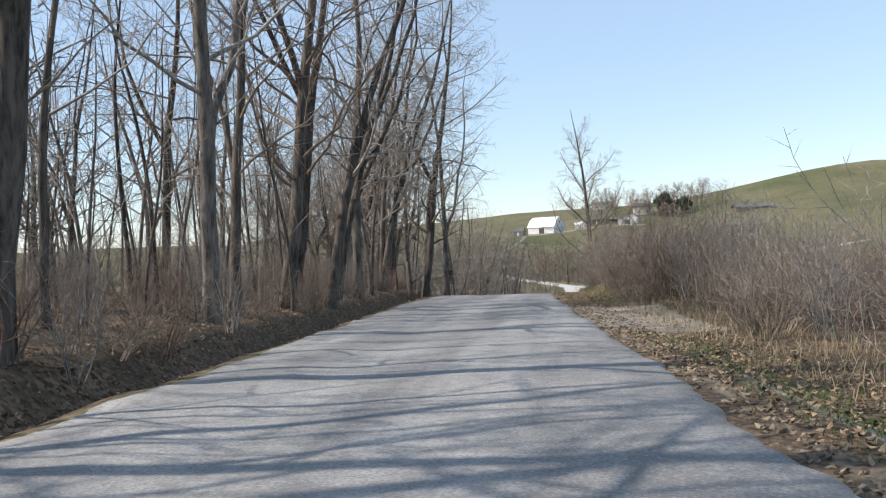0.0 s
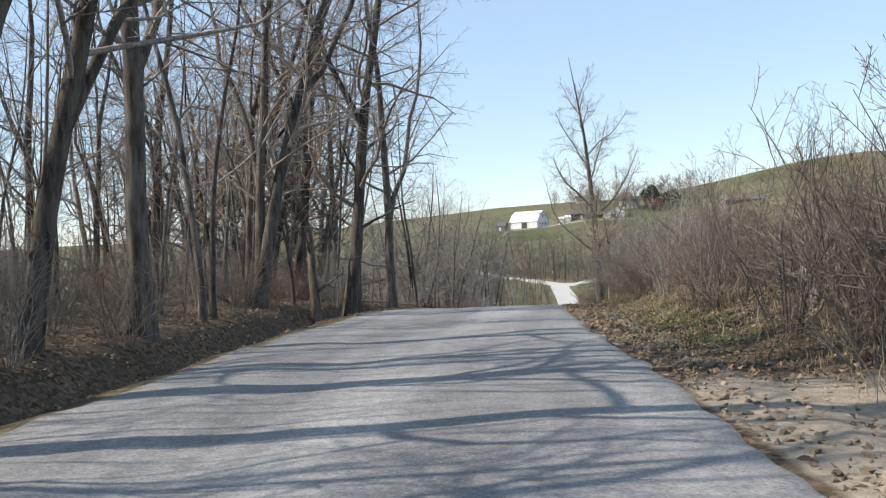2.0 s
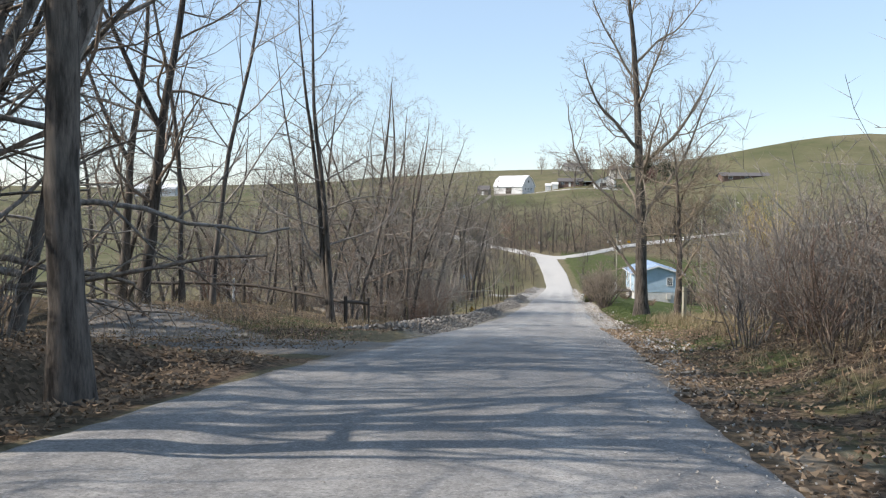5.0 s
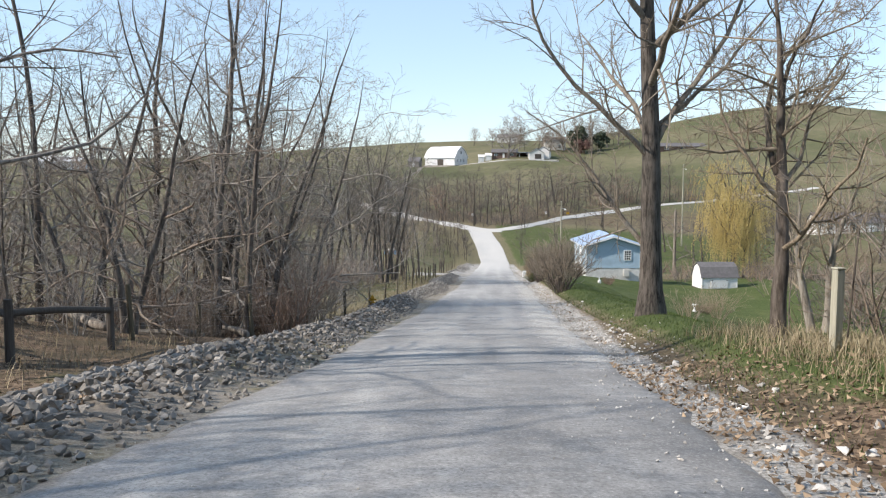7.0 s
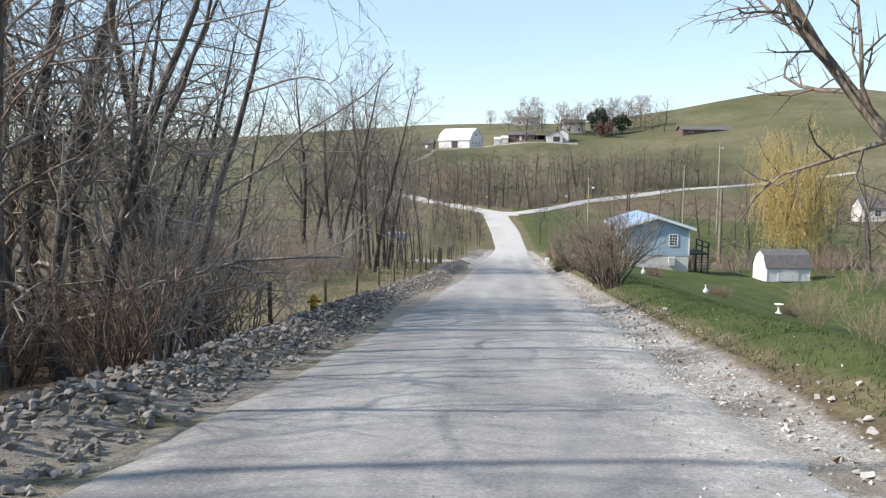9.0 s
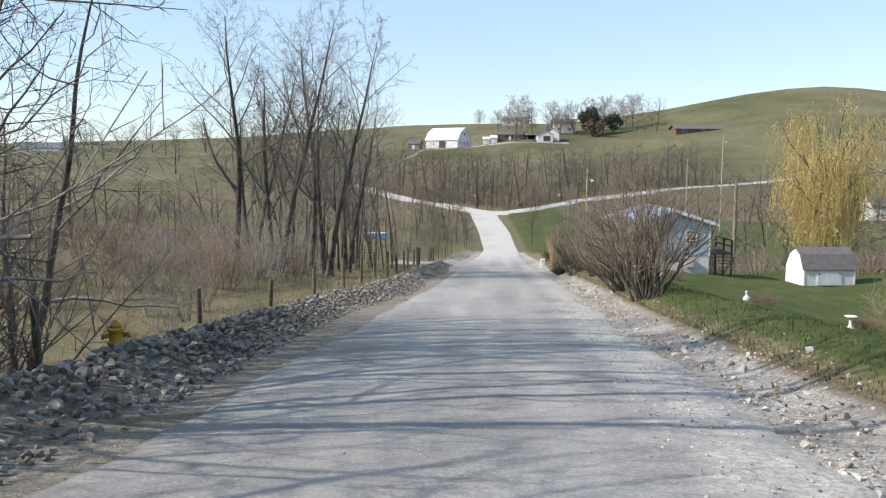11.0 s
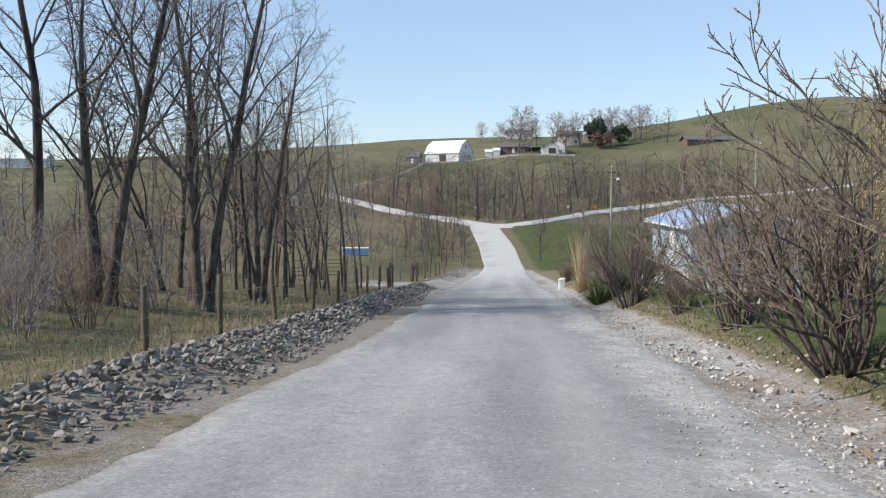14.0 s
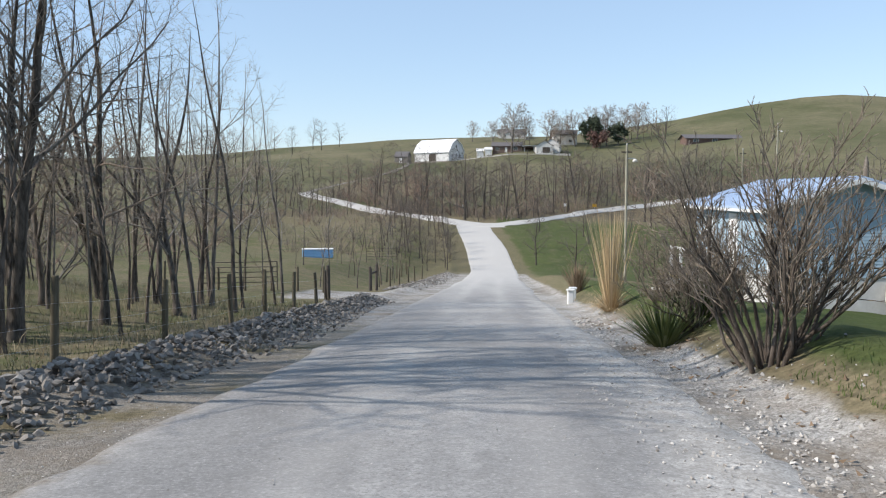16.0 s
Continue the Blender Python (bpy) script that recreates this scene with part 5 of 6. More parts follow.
gabled("white_cottage", "long white farm building behind the willow", lot(80, 252, -6, 0.4), 17, 7, 2.6, 4.6, STUCCO, SHINGLE_GREY, [("window", 3, 0.9, 1.2, 1.2), ("window", 8, 0.9, 1.2, 1.2), ("door", 12, 0.0, 1.0, 2.1)], "building")
part("drive_slab", box(0, 0, -0.8, 26, 3.0, 0.05), CONCRETE, tagged(thing("farm_drive", "pale concrete farm drive in front of the carport", "driveway", lot(18.5, 452, -3, 0.5))))
gabled("ridge_barn", "distant metal-roofed farm shed on the ridge", lot(-215, 470, 10, 0.2), 22, 12, 4, 6.5, BARN_WHITE, BARN_ROOF)

# ---- farm trees ----
BIGFAR = [tree_meshes("yard_tree", 300 + k, 11, 0.32, [(16, 0.14, 0.60, 50, 0.45, 4, 4, 0.12, 0.06), (8, 0.15, 0.55, 46, 0.6, 3, 2, 0.14, 0.04), (7, 0.2, 0.55, 42, 0.8, 3, 1, 0.14, 0.03)], BARK_GREY, t, least=0.05) for k, t in enumerate([TWIG_GREY, TWIG_BROWN])]
for x, y, k, s in [(21.3, 459, 0, 1.2), (40, 490, 1, 0.95), (46, 498, 0, 0.8), (52, 492, 1, 0.9), (62, 500, 0, 1.0), (76, 500, 1, 0.95), (83, 506, 0, 1.0), (69, 508, 0, 1.0), (30, 505, 1, 0.75), (16, 520, 0, 0.65), (6, 530, 1, 0.6)]:
    plant(BIGFAR[k], "full-crowned bare shade tree on the farm", x, y, s * 1.3, rnd.uniform(0, 360), group="farm trees")


def clump_tree(name, label, m, height, width, mat, seed, count, size, base=0.15, bark_mat=BARK_BROWN):
    """A tree whose crown is thousands of small tufts around an uneven form."""
    rng = np.random.default_rng(seed)
    ob = thing(name, label, "tree", m)
    tr = Tubes()
    pts, rr = grow(rng, (0, 0, -0.3), (0, 0, 1), height * 0.8, height * 0.022, 0.02, 0.02, 0.01, 8)
    tr.add(pts, rr, 8)
    part("trunk", tr.mesh("trunk", bark_mat), None, ob)
    lobes = [(rng.normal() * width * 0.22, rng.normal() * width * 0.22, height * rng.uniform(base + 0.18, 0.86), width * rng.uniform(0.16, 0.3)) for _ in range(16)]
    v, f = [], []
    for _ in range(count):
        lx, ly, lz, lr = lobes[int(rng.integers(16))]
        d = rng.normal(size=3)
        d /= np.linalg.norm(d)
        p = np.array([lx, ly, lz]) + d * lr * rng.uniform(0.5, 1.1) * np.array([1, 1, 1.25])
        a = rng.normal(size=3) * size
        b = rng.normal(size=3) * size
        i = len(v)
        v += [p - a * 0.5, p + b * 0.4, p + a * 0.5, p - b * 0.4]
        f += [(i, i + 1, i + 2), (i, i + 2, i + 3)]
    part("crown", mesh_from("crown", v, f, mat), None, ob)
    return ob


clump_tree("evergreen_tree", "dark evergreen tree among the farm trees", at(59.8, 487, -0.2), 14, 9.5, EVERGREEN, 1, 2600, 0.75)
clump_tree("evergreen_tree", "smaller dark evergreen beside a larger one", at(71, 489, -0.2), 10.5, 6.5, EVERGREEN, 2, 1500, 0.7)
clump_tree("budding_tree", "low tree with dull red buds on the farm lawn", at(60.5, 478, -0.2), 7.5, 8, BUD_RED, 3, 1500, 0.5)


def willow(seed=4):
    """Weeping willow: arching limbs with long yellow hanging shoots."""
    rng = np.random.default_rng(seed)
    ob = thing("willow_tree", "tall weeping willow with yellow spring shoots", "tree", at(30.5, 160.5))
    tr, limbs, shoots = Tubes(), Tubes(), Tubes()
    pts, rr = grow(rng, (0, 0, -0.3), (0.03, 0, 1), 8.0, 0.42, 0.22, 0.03, 0.0, 8)
    tr.add(pts, rr, 9)
    v, f = [], []
    for k in range(30):
        a = k * 2.4 + rng.normal() * 0.3
        i = int(rng.integers(3, 9))
        way = np.array([math.cos(a) * 0.6, math.sin(a) * 0.6, rng.uniform(0.8, 1.7)])
        bp, br = grow(rng, pts[i], way / np.linalg.norm(way), rng.uniform(5, 9.5), 0.11, 0.02, 0.09, -0.03, 8)
        limbs.add(bp, br, 4)
        for _ in range(46):
            j = int(rng.integers(2, 9))
            p = bp[j] + rng.normal(size=3) * 0.6
            n = int(rng.integers(4, 8))
            drop = rng.uniform(0.45, 0.75)
            line = [p]
            for q in range(n):
                line.append(line[-1] + np.array([rng.normal() * 0.10 + 0.10 * math.cos(a), rng.normal() * 0.10 + 0.10 * math.sin(a), -drop * (0.4 + 0.25 * q)]))
            shoots.add(np.array(line), np.full(n + 1, 0.011), 3)
            for q in line[1:]:
                for _ in range(3):
                    c = q + rng.normal(size=3) * np.array([0.07, 0.07, 0.25])
                    t, u = rng.normal(size=3) * 0.03, np.array([0.015, 0.015, -0.14])
                    i0 = len(v)
                    v += [c, c + t, c + u, c - t]
                    f += [(i0, i0 + 1, i0 + 2), (i0, i0 + 2, i0 + 3)]
    part("trunk", tr.mesh("trunk", BARK_BROWN), None, ob)
    part("limb_crown", limbs.mesh("limb_crown", BARK_BROWN), None, ob)
    part("weeping_crown", shoots.mesh("weeping_crown", WILLOW_LEAF), None, ob, "long yellow hanging shoots")
    part("foliage", mesh_from("foliage", v, f, WILLOW_LEAF), None, ob, "small yellow leaves and catkins")
    return ob


willow()

# ---- poles, posts, fences ----


def pole(x, y, top, r=0.13, lamp=False):
    g = float(land(x, y))
    ob = thing("utility_pole", "weathered wooden utility pole", "pole", pose(x, y, g))
    h = top - g
    part("shaft", rod(r, r * 0.7, -0.4, h, 10), POST_PALE, ob)
    part("insulator", lathe([(0.03, 0), (0.05, 0.04), (0.03, 0.09), (0.045, 0.13), (0.02, 0.16)], 8), STUCCO, ob, "pale insulator cap").matrix_local = pose(0, 0, h)
    if lamp:
        part("arm", box(0, -0.03, h - 0.9, 0.55, 0.03, h - 0.84), GALV, ob)
        part("lamp_head", lathe([(0.07, 0.2), (0.16, 0.1), (0.17, 0.0)], 10), STUCCO, ob, "pale yard-light head").matrix_local = pose(0.55, 0, h - 1.1)
    part("bracket", box(-0.35, -0.05, h - 0.5, 0.35, 0.05, h - 0.4), DARK_WOOD, ob)
    return ob


pole(32.5, 213, -2.9)
pole(44.0, 233, 1.6, 0.15, True)
pole(11.5, 174, -4.6, 0.1, True)


def snag(x, y, height, r, bark_mat, label, seed, stubs):
    """A dead, broken-topped trunk with bare stubs."""
    rng = np.random.default_rng(seed)
    ob = thing("dead_tree", label, "tree", at(x, y))
    t = Tubes()
    pts, rr = grow(rng, (0, 0, -0.3), (0, 0, 1), height, r, r * 0.65, 0.02, 0, 8)
    rr[0] *= 1.4
    t.add(pts, rr, 9)
    t.add(np.array([pts[-1], pts[-1] + (0.03, 0.02, height * 0.05)]), np.array([rr[-1] * 0.8, 0.01]), 6)
    part("trunk", t.mesh("trunk", bark_mat), None, ob, "broken splintered trunk")
    b = Tubes()
    for k, z in enumerate(stubs):
        bp, br = grow(rng, pts[int(z * 8)], (math.cos(k * 2.3), math.sin(k * 2.3), 0.7), height * 0.34, r * 0.38, 0.015, 0.13, 0, 6)
        b.add(bp, br, 5)
        fork_out(rng, b, bp, br, 0, [(5, 0.3, 0.4, 45, 0.5, 3, 2, 0.2, 0.03), (3, 0.2, 0.5, 40, 0.7, 3, 1, 0.2, 0.03)])
    part("crown", b.mesh("crown", bark_mat), None, ob, "few bare stub branches")


snag(26.5, 172, 9.0, 0.24, BARK_PALE, "pale broken dead tree behind the house", 12, (0.33, 0.45, 0.55, 0.7, 0.8))
snag(-8.5, 50.0, 7.4, 0.21, BARK_DARK, "dark broken-topped tree trunk at the wood's edge", 13, (0.5, 0.62, 0.75, 0.9))
snag(-8.4, 44.2, 3.4, 0.17, BARK_BROWN, "short broken stump trunk wrapped in dead vines", 14, (0.4, 0.6, 0.8))


def fence_post(h=1.25, r=0.062, seed=0):
    rng = np.random.default_rng(seed)
    bm = lathe([(r * 1.05, -0.4), (r, 0.2), (r * 0.97, h * 0.6), (r * 0.93, h - 0.02), (r * 0.8, h)], 9)
    for v in bm.verts:
        v.co.x += rng.normal() * 0.003
        v.co.y += rng.normal() * 0.003
    return bm


post_mesh = bpy.data.meshes.new("fence_post")
bm = fence_post()
bm.to_mesh(post_mesh)
bm.free()
post_mesh.materials.append(POST_WOOD)


def fence_x(y):
    """The line of the wire fence behind the rock bank."""
    return float(road_x(y) - np.interp(y, (81, 86, 90, 94, 99, 106), (8.2, 8.3, 7.4, 6.8, 6.6, 6.3)))


def post(x, y, h=1.0, lean=(0, 0), label="round weathered wooden fence post", group="fence posts"):
    ob = tagged(new("fence_post", post_mesh), label, "post", group)
    ob.matrix_world = at(x, y) @ pose(0, 0, 0, lean[0], lean[1], rnd.uniform(0, 360)) @ Matrix.Diagonal((1, 1, h, 1))
    return ob


for y in (81.0, 85.2, 88.4, 93.0, 98.4, 104.0, 108.7, 113.0, 118.2, 121.5, 126.0, 130.5, 134.5, 138.6, 142.0, 145.0, 148.5, 169.0, 174.0, 179.5, 185.0, 191.0):
    x = fence_x(y) + rnd.uniform(-0.08, 0.08)
    post(x, y, rnd.uniform(0.92, 1.12), (rnd.uniform(-3, 3), rnd.uniform(-3, 3)))


def wire(points, sag=0.03, r=0.0022):
    t = Tubes()
    line = []
    for a, b in zip(points, points[1:]):
        a, b = np.array(a), np.array(b)
        for k in range(5):
            u = k / 5
            line.append(a + (b - a) * u - np.array([0, 0, sag * 4 * u * (1 - u)]))
    line.append(np.array(points[-1]))
    t.add(np.array(line), np.full(len(line), r), 3)
    return t.mesh("wire", GALV)


wires = thing("wire_fence", "thin rusty fence wires strung from post to post", "fence", pose(0, 0, 0))
for h in (0.35, 0.65, 0.95):
    pts = []
    for y in (81.0, 85.2, 88.4, 93.0, 98.4, 104.0, 108.7, 113.0, 118.2, 121.5, 126.0, 130.5, 134.5, 138.6, 142.0, 145.0, 148.5):
        x = fence_x(y)
        pts.append((x + 0.07, y, float(land(x, y)) + h))
    part("wire", wire(pts), None, wires)


def brace(x, y, rz):
    """Two or three stout posts tied by a cross rail: the end of a fence."""
    ob = thing("fence_brace", "dark wooden H-shaped fence end brace at the field gate", "fence", at(x, y, 0, rz), "gate braces")
    for u in (0, 1.3):
        part("post", rod(0.085, 0.075, -0.4, 1.35, 9, at=(u, 0)), DARK_WOOD, ob)
    part("post", rod(0.06, 0.05, -0.4, 1.2, 9, at=(0.62, 0.12)), DARK_WOOD, ob)
    part("rail", box(0.05, -0.05, 0.9, 1.25, 0.05, 1.0, 0.01), DARK_WOOD, ob)
    return ob


brace(-5.0, 151.8, 100)
brace(-4.6, 163.4, 80)


def rail_fence():
    """A low round-rail fence on the bank behind the driveway mouth."""
    ob = thing("rail_fence", "old dark wooden rail fence on the leafy bank", "fence", pose(0, 0, 0))
    pts = [(-20.0, 76.4), (-17.2, 76.6), (-14.3, 76.9), (-12.0, 76.4), (-9.65, 75.2), (-9.4, 78.4)]
    for x, y in pts:
        part("post", rod(0.08, 0.07, -0.4, 1.05, 9), DARK_WOOD, ob).matrix_local = at(x, y, 0)
    for (x0, y0), (x1, y1) in zip(pts, pts[1:]):
        a, b = np.array([x0, y0, float(land(x0, y0)) + 0.82]), np.array([x1, y1, float(land(x1, y1)) + 0.82])
        t = Tubes()
        t.add(np.array([a + (b - a) * k / 4 + np.array([0, 0, 0.03 * math.sin(k)]) for k in range(5)]), np.full(5, 0.065), 7)
        part("rail", t.mesh("rail", DARK_WOOD), None, ob)
    return ob


rail_fence()


def stake(x, y, lean=4):
    ob = tagged(new("marker_stake"), "thin white plastic marker stake in the leaves", "stake", "marker stakes")
    ob.matrix_world = at(x, y) @ pose(0, 0, 0, 0, lean, 20)
    part("blade", box(-0.045, -0.012, -0.2, 0.045, 0.012, 1.05, 0.008), TRIM_WHITE, ob)
    part("band", box(-0.047, -0.014, 0.86, 0.047, 0.014, 0.96), GALV, ob)
    return ob


stake(-9.5, 53.6, 10)
stake(-14.9, 77.3, 2)


def square_post():
    ob = thing("square_post", "pale squared timber post at the lawn corner", "post", at(2.85, 73.8, 0, 12))
    part("shaft", box(-0.065, -0.065, -0.4, 0.065, 0.065, 1.15, 0.012), POST_PALE, ob)
    part("cap", box(-0.072, -0.072, 1.15, 0.072, 0.072, 1.175, 0.006), POST_PALE, ob)
    rod_ob = tagged(new("steel_rod"), "thin rusty steel rod beside the timber post", "rod")
    rod_ob.matrix_world = at(3.1, 74.0) @ pose(0, 0, 0, 3, 2, 0)
    part("shaft", rod(0.014, 0.012, -0.3, 1.75, 6), BARK_BROWN, rod_ob)


square_post()


def standpipe():
    """Squat yellow valve cap on the rock bank."""
    ob = thing("valve_cap", "squat yellow painted water valve cap among the rocks", "hydrant", at(-6.25, 98.1, 0.22, 30, 0.6))
    part("barrel", lathe([(0.17, -0.35), (0.17, 0.05), (0.20, 0.06), (0.20, 0.12), (0.15, 0.14), (0.15, 0.36), (0.18, 0.38), (0.18, 0.43), (0.13, 0.46)], 14), YELLOW, ob)
    part("bonnet", lathe([(0.14, 0.46), (0.12, 0.53), (0.06, 0.57), (0.045, 0.62), (0.02, 0.63)], 14), YELLOW, ob, "domed yellow bonnet")
    for k in (0, 180):
        part("outlet", lathe([(0.055, 0.0), (0.055, 0.12), (0.07, 0.12), (0.07, 0.17), (0.03, 0.18)], 10), YELLOW, ob).matrix_local = pose(0, 0, 0.27) @ pose(0, 0, 0, 0, 0, k) @ pose(0.13, 0, 0, 0, 90, 0)
    return ob


standpipe()

# ---- the field on the left ----


def trough():
    ob = thing("stock_tank", "long pale blue stock tank with a white rim", "tank", at(-13.4, 197, 0.0, 8))
    bm = box(-1.45, -0.55, 0.0, 1.45, 0.55, 0.85, 0.06)
    part("tank", bm, TANK_BLUE, ob)
    for z in (0.28, 0.56):
        part("rib", box(-1.48, -0.58, z - 0.03, 1.48, 0.58, z + 0.03, 0.02), TANK_BLUE, ob)
    part("rim", box(-1.5, -0.6, 0.82, 1.5, 0.6, 0.90, 0.03), TRIM_WHITE, ob, "white tank rim")
    return ob


trough()


def pipe_gate(x, y, rz, w=3.6):
    ob = thing("field_gate", "grey tubular steel field gate", "gate", at(x, y, 0, rz), "field gates")
    for z in (0.3, 0.55, 0.8, 1.05, 1.3):
        t = Tubes()
        t.add(np.array([(0, 0, z), (w / 2, 0, z), (w, 0, z)]), np.full(3, 0.022), 6)
        part("bar", t.mesh("bar", DARK_WOOD), None, ob)
    for u in (0, w / 2, w):
        part("upright", rod(0.028, 0.028, -0.1, 1.32, 8, at=(u, 0)), DARK_WOOD, ob)
    return ob


pipe_gate(-12.2, 158, 12)
pipe_gate(-8.6, 196, 5, 3.0)
for k in range(9):
    post(-16.5 + 1.25 * k, 157.4 + 0.25 * k, rnd.uniform(0.9, 1.1), (rnd.uniform(-3, 3), rnd.uniform(-3, 3)), "slim dark wooden post of the field fence", "field fence posts")
for k in range(8):
    post(-4.9 - 0.12 * k + 0.02 * k * k, 166 + 4.2 * k, 0.95, (rnd.uniform(-4, 4), rnd.uniform(-4, 4)), "slim dark wooden post of the field fence", "field fence posts")
for k in range(7):
    post(-23 - 2.2 * k, 66 + 1.4 * k, 0.9, (rnd.uniform(-4, 4), rnd.uniform(-4, 4)), "old wooden pasture fence post", "pasture posts")


def log(x, y, rz, length, r):
    rng = np.random.default_rng(int(abs(x) * 10 + y))
    ob = thing("fallen_log", "pale fallen barkless log by the creek", "log", at(x, y, r * 0.6, rz), "fallen logs")
    t = Tubes()
    pts, rr = grow(rng, (0, 0, 0), (1, 0, 0.03), length, r, r * 0.6, 0.03, 0.0, 8)
    rr[0] *= 0.85
    t.add(np.vstack([pts[:1], pts, pts[-1:]]), np.concatenate([[0.001], rr, [0.001]]), 9)
    part("stem", t.mesh("stem", BARK_PALE), None, ob)
    for i in (3, 6):
        b = Tubes()
        bp, br = grow(rng, pts[i], (0.4, 0.5 * (-1) ** i, 0.6), 0.9, r * 0.35, 0.01, 0.1, 0, 4)
        b.add(bp, br, 5)
        part("stub", b.mesh("stub", BARK_PALE), None, ob)


log(-11.5, 83.0, 140, 4.5, 0.14)
log(-9.8, 85.5, 165, 3.6, 0.11)
log(-9.2, 88.0, 120, 2.6, 0.13)

# ---- the lawn ----


def ball_shrub(name, x, y, r, mat, seed):
    me = shrub_mesh(name, seed, r * 1.5, 1.0, 70, mat, 0.007, ((6, 0.3, 0.4, 40, 0.7, 3, 2, 0.2, 0.02),), 0.2)
    return make_bush(me, "small rounded leafless brown garden shrub on the lawn", at(x, y), name, "lawn shrubs")


def statue_shape(kind):
    """Plain garden figures on small bases, one mesh each."""
    if kind == "bird_bath":
        return lathe([(0.20, -0.1), (0.20, 0.05), (0.11, 0.09), (0.075, 0.2), (0.07, 0.42), (0.10, 0.5), (0.27, 0.56), (0.30, 0.61), (0.27, 0.62), (0.2, 0.59)], 16)
    bm = lathe([(0.10, -0.1), (0.14, 0.04), (0.19, 0.16), (0.18, 0.28), (0.10, 0.38), (0.055, 0.46), (0.05, 0.58), (0.075, 0.63), (0.06, 0.69), (0.02, 0.71)], 14)
    for v in bm.verts:
        v.co.x = v.co.x * 1.25 + 0.10 * max(0, v.co.z - 0.3)
    return bm


for kind, x, y, sc, label, sx in [("garden_statue", 12.2, 126.5, 0.9, "white concrete garden bird figure on the lawn", 1.0), ("garden_statue", 10.1, 134.8, 0.85, "white concrete garden bird figure on the lawn", 0.9), ("bird_bath", 14.5, 120.8, 1.0, "white concrete bird bath on the lawn", 0.9)]:
    bm = statue_shape("bird_bath" if kind == "bird_bath" else "bird")
    me = bpy.data.meshes.new(kind)
    bm.to_mesh(me)
    bm.free()
    me.materials.append(TRIM_WHITE)
    ob = tagged(new(kind, me), label, "statue" if kind != "bird_bath" else "bird bath")
    ob.matrix_world = at(x, y, 0, 200, sc * 0.85)
    ball_shrub("round_shrub", x + sx, y + 0.4, 0.55, TWIG_RED, int(x * 7))
ball_shrub("round_shrub", 8.7, 139.5, 0.6, TWIG_RED, 99)
make_bush(shrub_mesh("stem_clump", 61, 1.1, 0.7, 22, TWIG_TAN, 0.01), "clump of bare upright garden stems on the lawn", at(6.5, 94), "stem_clump")
make_bush(shrub_mesh("lawn_bush", 62, 2.4, 0.8, 40, TWIG_TAN, 0.013), "tall loose bare shrub on the lawn", at(15.5, 118.5), "lawn_bush")


def blade_clump(name, label, category, m, count, height, spread, width, mat, seed, droop=0.5, pieces=5, stiff=0.0):
    """Long narrow leaves from one crown, each a bent folded strip."""
    rng = np.random.default_rng(seed)
    v, f = [], []
    for _ in range(count):
        a, q = rng.uniform(0, 6.28), rng.uniform(0, 1) ** 0.7
        d = np.array([math.cos(a) * spread * q, math.sin(a) * spread * q, 1.0])
        d /= np.linalg.norm(d)
        side = np.array([-math.sin(a), math.cos(a), 0])
        out = np.array([math.cos(a), math.sin(a), 0])
        p = out * 0.12 * q * (1 + spread)
        h = height * rng.uniform(0.6, 1.1)
        i0 = len(v)
        for k in range(pieces + 1):
            w = width * (1 - k / pieces) ** 0.6 * (0.6 + 0.4 * min(1, k))
            v += [p - side * w, p + out * w * 0.35, p + side * w]
            d = d + np.array([0, 0, -droop * q * 0.25]) + out * 0.05 * droop
            d /= np.linalg.norm(d)
            p = p + d * h / pieces
        for k in range(pieces):
            b = i0 + 3 * k
            f += [(b, b + 1, b + 4, b + 3), (b + 1, b + 2, b + 5, b + 4)]
    me = mesh_from(name, v, f, mat)
    ob = tagged(new(name, me), label, category)
    ob.matrix_world = m
    return ob


blade_clump("yucca", "spiky dark green yucca clump beside the road", "plant", at(4.0, 133.2), 230, 1.05, 1.35, 0.022, YUCCA, 1, 0.35)
blade_clump("yucca", "spiky dark green yucca clump beside the road", "plant", at(5.0, 134.0), 170, 0.95, 1.35, 0.022, YUCCA, 2, 0.35)
blade_clump("reed_clump", "tall dry straw-coloured reed grass clump", "plant", at(4.6, 141.5), 150, 3.0, 0.26, 0.012, REED, 3, 0.10, 6)
blade_clump("reed_clump", "low drooping skirt of dry straw-coloured grass", "plant", at(4.6, 141.5), 260, 1.0, 1.0, 0.010, REED, 4, 1.1, 5)
blade_clump("grass_tussock", "rust-brown dry ornamental grass tussock", "plant", at(5.2, 152.5), 300, 1.35, 0.45, 0.012, LEAF_DRY, 5, 0.5, 5)
blade_clump("grass_tussock", "small pale dry grass tussock", "plant", at(5.3, 139.0), 160, 0.6, 0.9, 0.01, GRASS_DEAD, 6, 0.9, 4)
